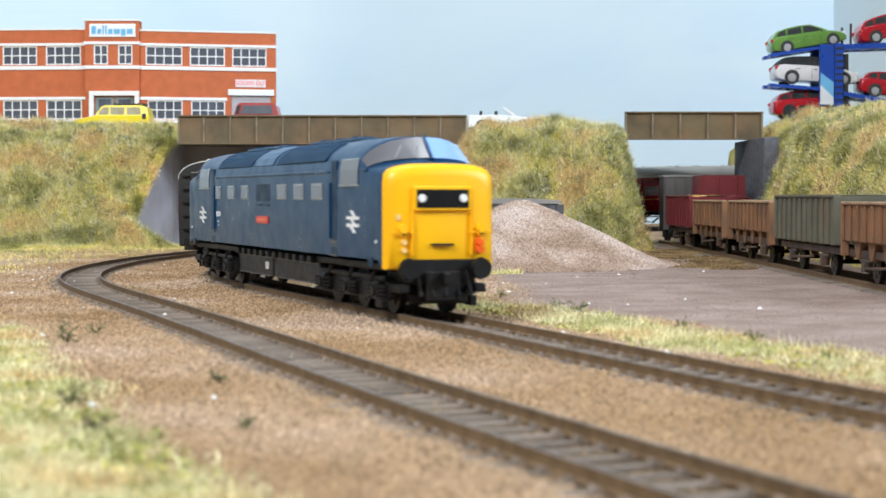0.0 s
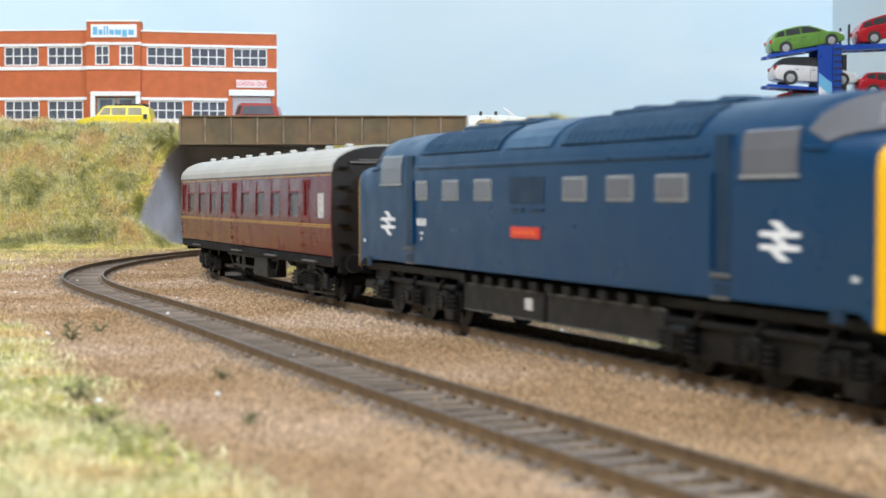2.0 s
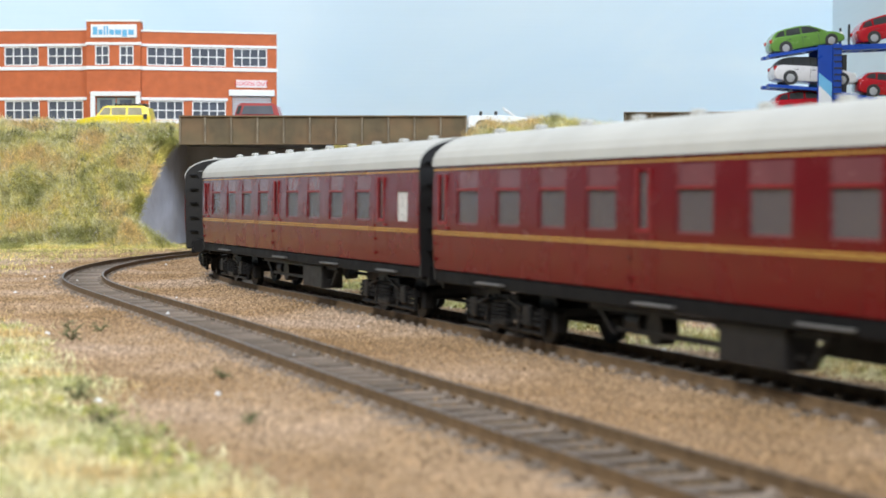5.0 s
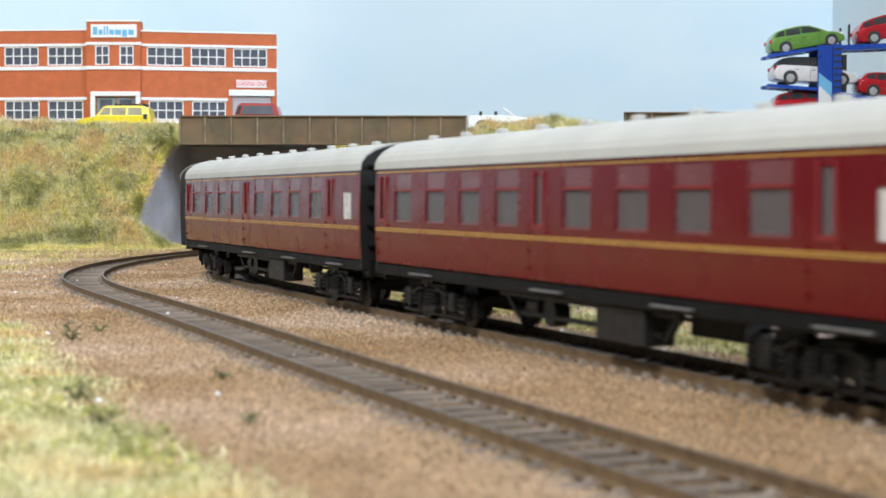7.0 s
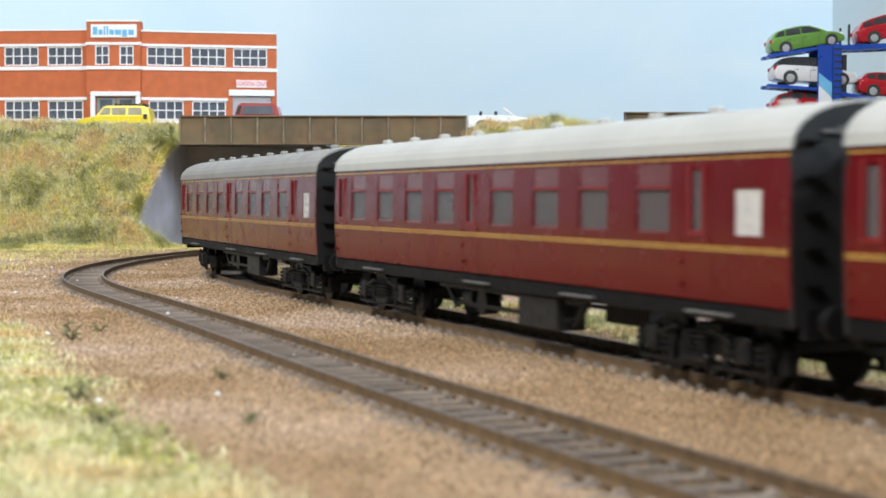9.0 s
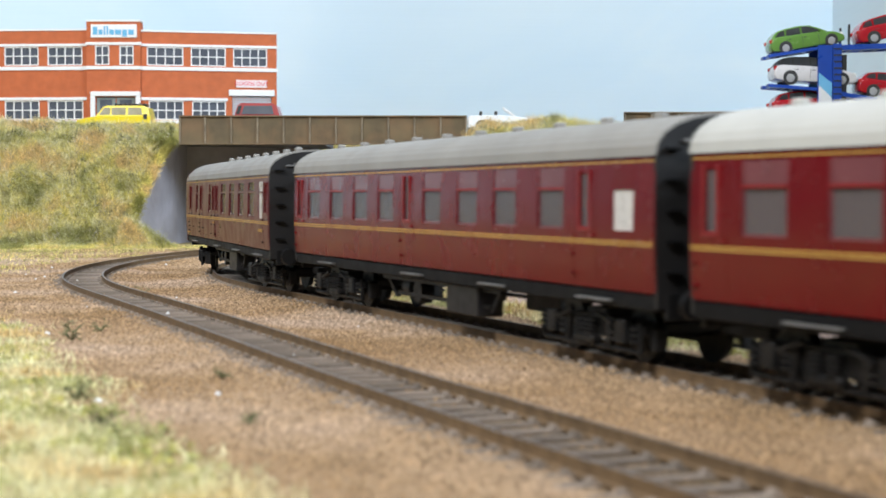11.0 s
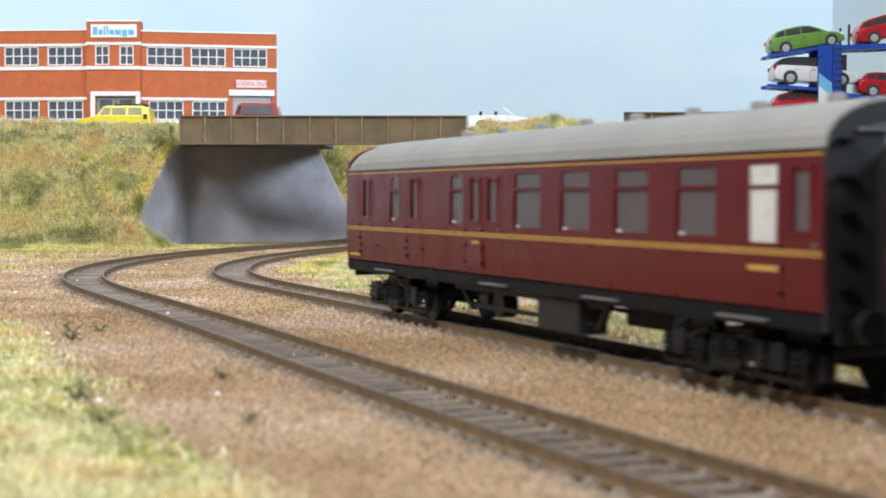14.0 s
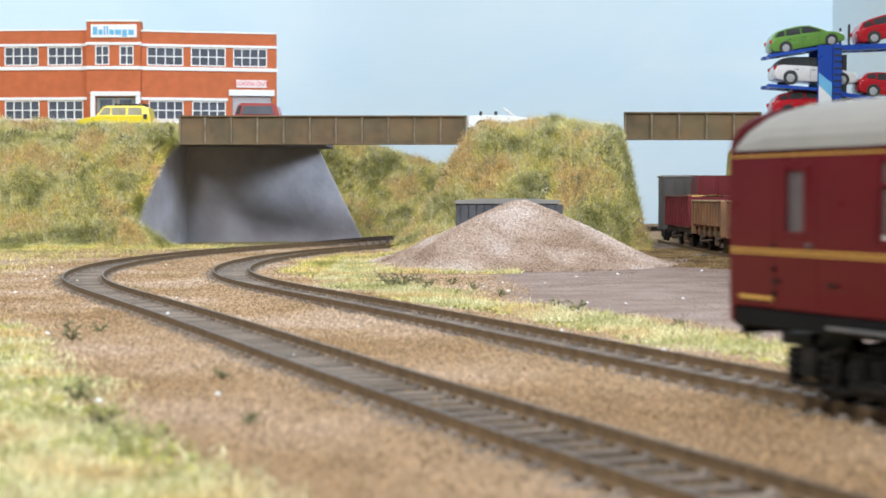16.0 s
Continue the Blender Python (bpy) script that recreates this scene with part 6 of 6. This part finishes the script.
def wagon(label, y_far, length, m_body, hopper, top=33.0, x_near=170.0, load=None):
    """An open wagon along the siding; its far end at y_far. x runs towards the far end."""
    t = thing("railway_wagon", label, "railway wagon", mm(186, y_far - length / 2, RAIL_TOP, 0, 0, 90), "wagons on the siding")
    h, w = length / 2, 16.0
    zb = 17.0 if hopper else 14.5
    for s in (-1, 1):
        bm = bmesh.new()
        box(bm, -h, h, *sorted((s * w, s * (w - 1.2))), zb, top, 0.2)
        sd = part("side", bm, m_body, t)
        n = int(length // 11)
        for k in range(n + 1):
            x = -h + 1.2 + k * (length - 2.4) / n
            bm = bmesh.new()
            box(bm, x - 0.8, x + 0.8, *sorted((s * w, s * (w + 1.1))), zb, top - 0.8, 0.2)
            part("rib", bm, m_body, sd)
        bm = bmesh.new()
        box(bm, -h - 0.3, h + 0.3, *sorted((s * (w + 1.3), s * (w - 1.6))), top - 0.3, top + 1.0, 0.3)
        part("rim", bm, M_wrim if hopper else m_body, t)
        if hopper:
            bm = bmesh.new()
            for k in range(5):
                x = -h * 0.72 + k * h * 0.36
                prism(bm, [(x - 6, zb), (x + 6, zb), (x + 1.5, 9.5), (x - 1.5, 9.5)], *sorted((s * 9, s * (w - 2 + 0.1 * k))))
            part("hopper_chute", bm, m_body, t)
        bm = bmesh.new()
        box(bm, -h, h, *sorted((s * 11.4, s * 13.6)), 10.2, 13.4, 0.3)
        part("frame", bm, M_wunder, t)
        for ax in (-h * 0.52, h * 0.52):
            bm = bmesh.new()
            prism(bm, [(ax - 6, 10.4), (ax + 6, 10.4), (ax + 2.2, 4.6), (ax - 2.2, 4.6)], *sorted((s * 12.2, s * 13.6)))
            box(bm, ax - 2.2, ax + 2.2, *sorted((s * 13.2, s * 15.4)), 4.6, 8.6, 0.4)
            box(bm, ax - 7.5, ax + 7.5, *sorted((s * 13.4, s * 14.6)), 8.4, 9.8, 0.4)
            part("axle_guard", bm, M_wunder, t)
        bm = bmesh.new()
        cyl(bm, (-h * 0.2, s * 14.2, 8), (h * 0.5, s * 14.6, 6.2), 0.6, 6)
        part("brake_lever", bm, M_wunder, t)
    for e in (-1, 1):
        bm = bmesh.new()
        box(bm, *sorted((e * h, e * (h - 1.2))), -w + 1.2, w - 1.2, zb, top, 0.2)
        part("end", bm, m_body, t)
        for y in (-w + 0.6, w - 0.6):
            bm = bmesh.new()
            box(bm, *sorted((e * (h + 1.4), e * (h - 1.4))), y - 1.6, y + 1.6, 10.5 if hopper else zb, top + 0.2, 0.3)
            part("end_post", bm, m_body, t)
        for y in (-11.4, 11.4):
            bm = bmesh.new()
            cyl(bm, (e * h, y, 12.6), (e * (h + 4.6), y, 12.6), 1.3, 10)
            cyl(bm, (e * (h + 4.6), y, 12.6), (e * (h + 5.8), y, 12.6), 2.6, 14)
            part("buffer", bm, M_black, t)
    bm = bmesh.new()
    box(bm, -h + 1.2, h - 1.2, -w + 1.2, w - 1.2, zb - 0.4, zb + 1.2)
    part("floor", bm, m_body, t)
    if load:
        bm = bmesh.new()
        bmesh.ops.create_grid(bm, x_segments=24, y_segments=8, size=1.0)
        for v in bm.verts:
            v.co = Vector((v.co.x * (h - 1.4), v.co.y * (w - 1.4), top - 0.6 + 1.6 * (1 - v.co.y ** 2) + 0.7 * noise.noise(v.co * 9)))
        part("load", bm, load, t)
    first = None
    for ax in (-h * 0.52, h * 0.52):
        m = mm(ax, 0, 6.2)
        if first is None:
            first = part("wheelset", wheelset_mesh(6.2), M_wheel, t, at=m)
        else:
            share("wheelset", first, m, t)
    return t


M_wunder = mat("rusty_black_underframe", (0.05, 0.034, 0.026), 0.7, 0, 0.4, 80, dirt=(0.13, 0.07, 0.04), dirt_amount=0.5, dirt_scale=60)
wagon("rust-brown hopper wagon with ribbed sides", 677, 118, M_wbrown, True, 32.5)
wagon("olive-grey open mineral wagon with ribbed sides", 812, 122, M_wgrey, False, 35.5)
wagon("rust-brown hopper wagon with worn pale rim", 944, 118, M_wbrown, True, 32.5)
wagon("pale brown hopper wagon with worn rim", 1076, 112, M_wbrown, True, 32.5)
wagon("dull red low wagon with a yellow load", 1205, 112, M_wred, False, 35.5, load=M_grain)


def far_wagons():
    t = thing("railway_wagon", "tall dull red hopper wagon behind the siding", "railway wagon", mm(211, 1226, 0))
    bm = bmesh.new()
    prism(bm, [(-19, 20), (-21, 38), (-17, 40), (-16, 56), (18, 56), (19, 40), (23, 38), (20, 20)], -18, 16)
    part("body", bm, M_wred, t)
    for x in (-15, -3, 11):
        bm = bmesh.new()
        box(bm, x, x + 1.6, -18.9, -18, 24, 55, 0.2)
        part("rib", bm, M_wred, t)
    bm = bmesh.new()
    box(bm, -17, 20, -18.9, -18, 38.4, 40.2, 0.2)
    part("rail_strip", bm, M_wred, t)
    bm = bmesh.new()
    box(bm, -18, 20, -16, 14, 0.6, 20, 0.4)
    part("underframe", bm, M_black, t)
    t = thing("railway_wagon", "dark grey high-sided van at the end of the siding", "railway wagon", mm(190, 1286, 0))
    bm = bmesh.new()
    box(bm, -13.5, 13.5, -14, 12, 13, 55, 0.5)
    part("body", bm, M_greyvan, t)
    for x in (-12, -4.5, 3, 10.5):
        bm = bmesh.new()
        box(bm, x, x + 1.5, -14.8, -14, 14, 54, 0.2)
        part("rib", bm, M_greyvan, t)
    bm = bmesh.new()
    box(bm, -14.4, 14.4, -15, 13, 55, 57, 0.6)
    part("roof", bm, M_roof_dark, t)
    bm = bmesh.new()
    box(bm, -11, 11, -13, 11, 7, 13, 0.4)
    part("underframe", bm, M_black, t)
    for y in (-10, 8):
        bm = bmesh.new()
        for x in (-9.6, 7.8):
            cyl(bm, (x, y, 10.4), (x + 1.8, y, 10.4), 6.2, 18)
        cyl(bm, (-9, y, 10.4), (9, y, 10.4), 1.0, 8)
        part("wheelset", bm, M_wheel, t)


M_greyvan = mat("dark_warm_grey_van", (0.125, 0.112, 0.105), 0.6, 0, 0.1, 60)
far_wagons()


# ---- movement of the train ----
def run(t):
    """Distance along the line of the locomotive's middle."""
    drift = np.interp(t, [0, 3, 4, 5.5, 7, 9, 11, 13, 14, 15, 16], [0, 0, -2.5, 4, 8.5, 3.6, 2.2, 4.5, 3.5, -1, -6])
    return 424.0 - 120.0 * t + 0.34 * t * t + float(drift)


def vehicle_pose(s, half):
    fx, fy, _ = line_at(s - half)
    bx, by, _ = line_at(s + half)
    fz, bz = rise(s - half), rise(s + half)
    a = math.atan2(fy - by, fx - bx)
    p = math.atan2(fz - bz, 2 * half)
    return Matrix.Translation(((fx + bx) / 2 * MM, (fy + by) / 2 * MM, (RAIL_TOP + (fz + bz) / 2) * MM)) @ Euler((0, -p, a)).to_matrix().to_4x4()


def bogie_pose(s, x, half):
    """Turn of a bogie on its vehicle, so that it follows the line."""
    fx, fy, _ = line_at(s - half)
    bx, by, _ = line_at(s + half)
    a = math.atan2(fy - by, fx - bx)
    th = line_at(s - x)[2]
    turn = math.atan2(-math.cos(th), math.sin(th)) - a
    turn = (turn + math.pi) % (2 * math.pi) - math.pi
    return mm(x, 0, 0, 0, 0, math.degrees(turn))


def motions():
    times = [0.2 * i for i in range(81)]
    place = {}
    for ob, back, half in TRAIN:
        place[ob] = (back, half)
        walk(ob, [(t, vehicle_pose(run(t) + back, half)) for t in times])
    slow = [0.4 * i for i in range(41)]
    for b, x in BOGIES:
        back, half = place[b.parent]
        walk(b, [(t, bogie_pose(run(t) + back, x, half)) for t in slow])
    quick = [i / 15 for i in range(241)]
    for w, ax, r in WHEELSETS:
        walk(w, [(t, mm(ax, 0, r, 0, math.degrees((run(0) - run(t)) / r) % 360.0, 0)) for t in quick])


motions()
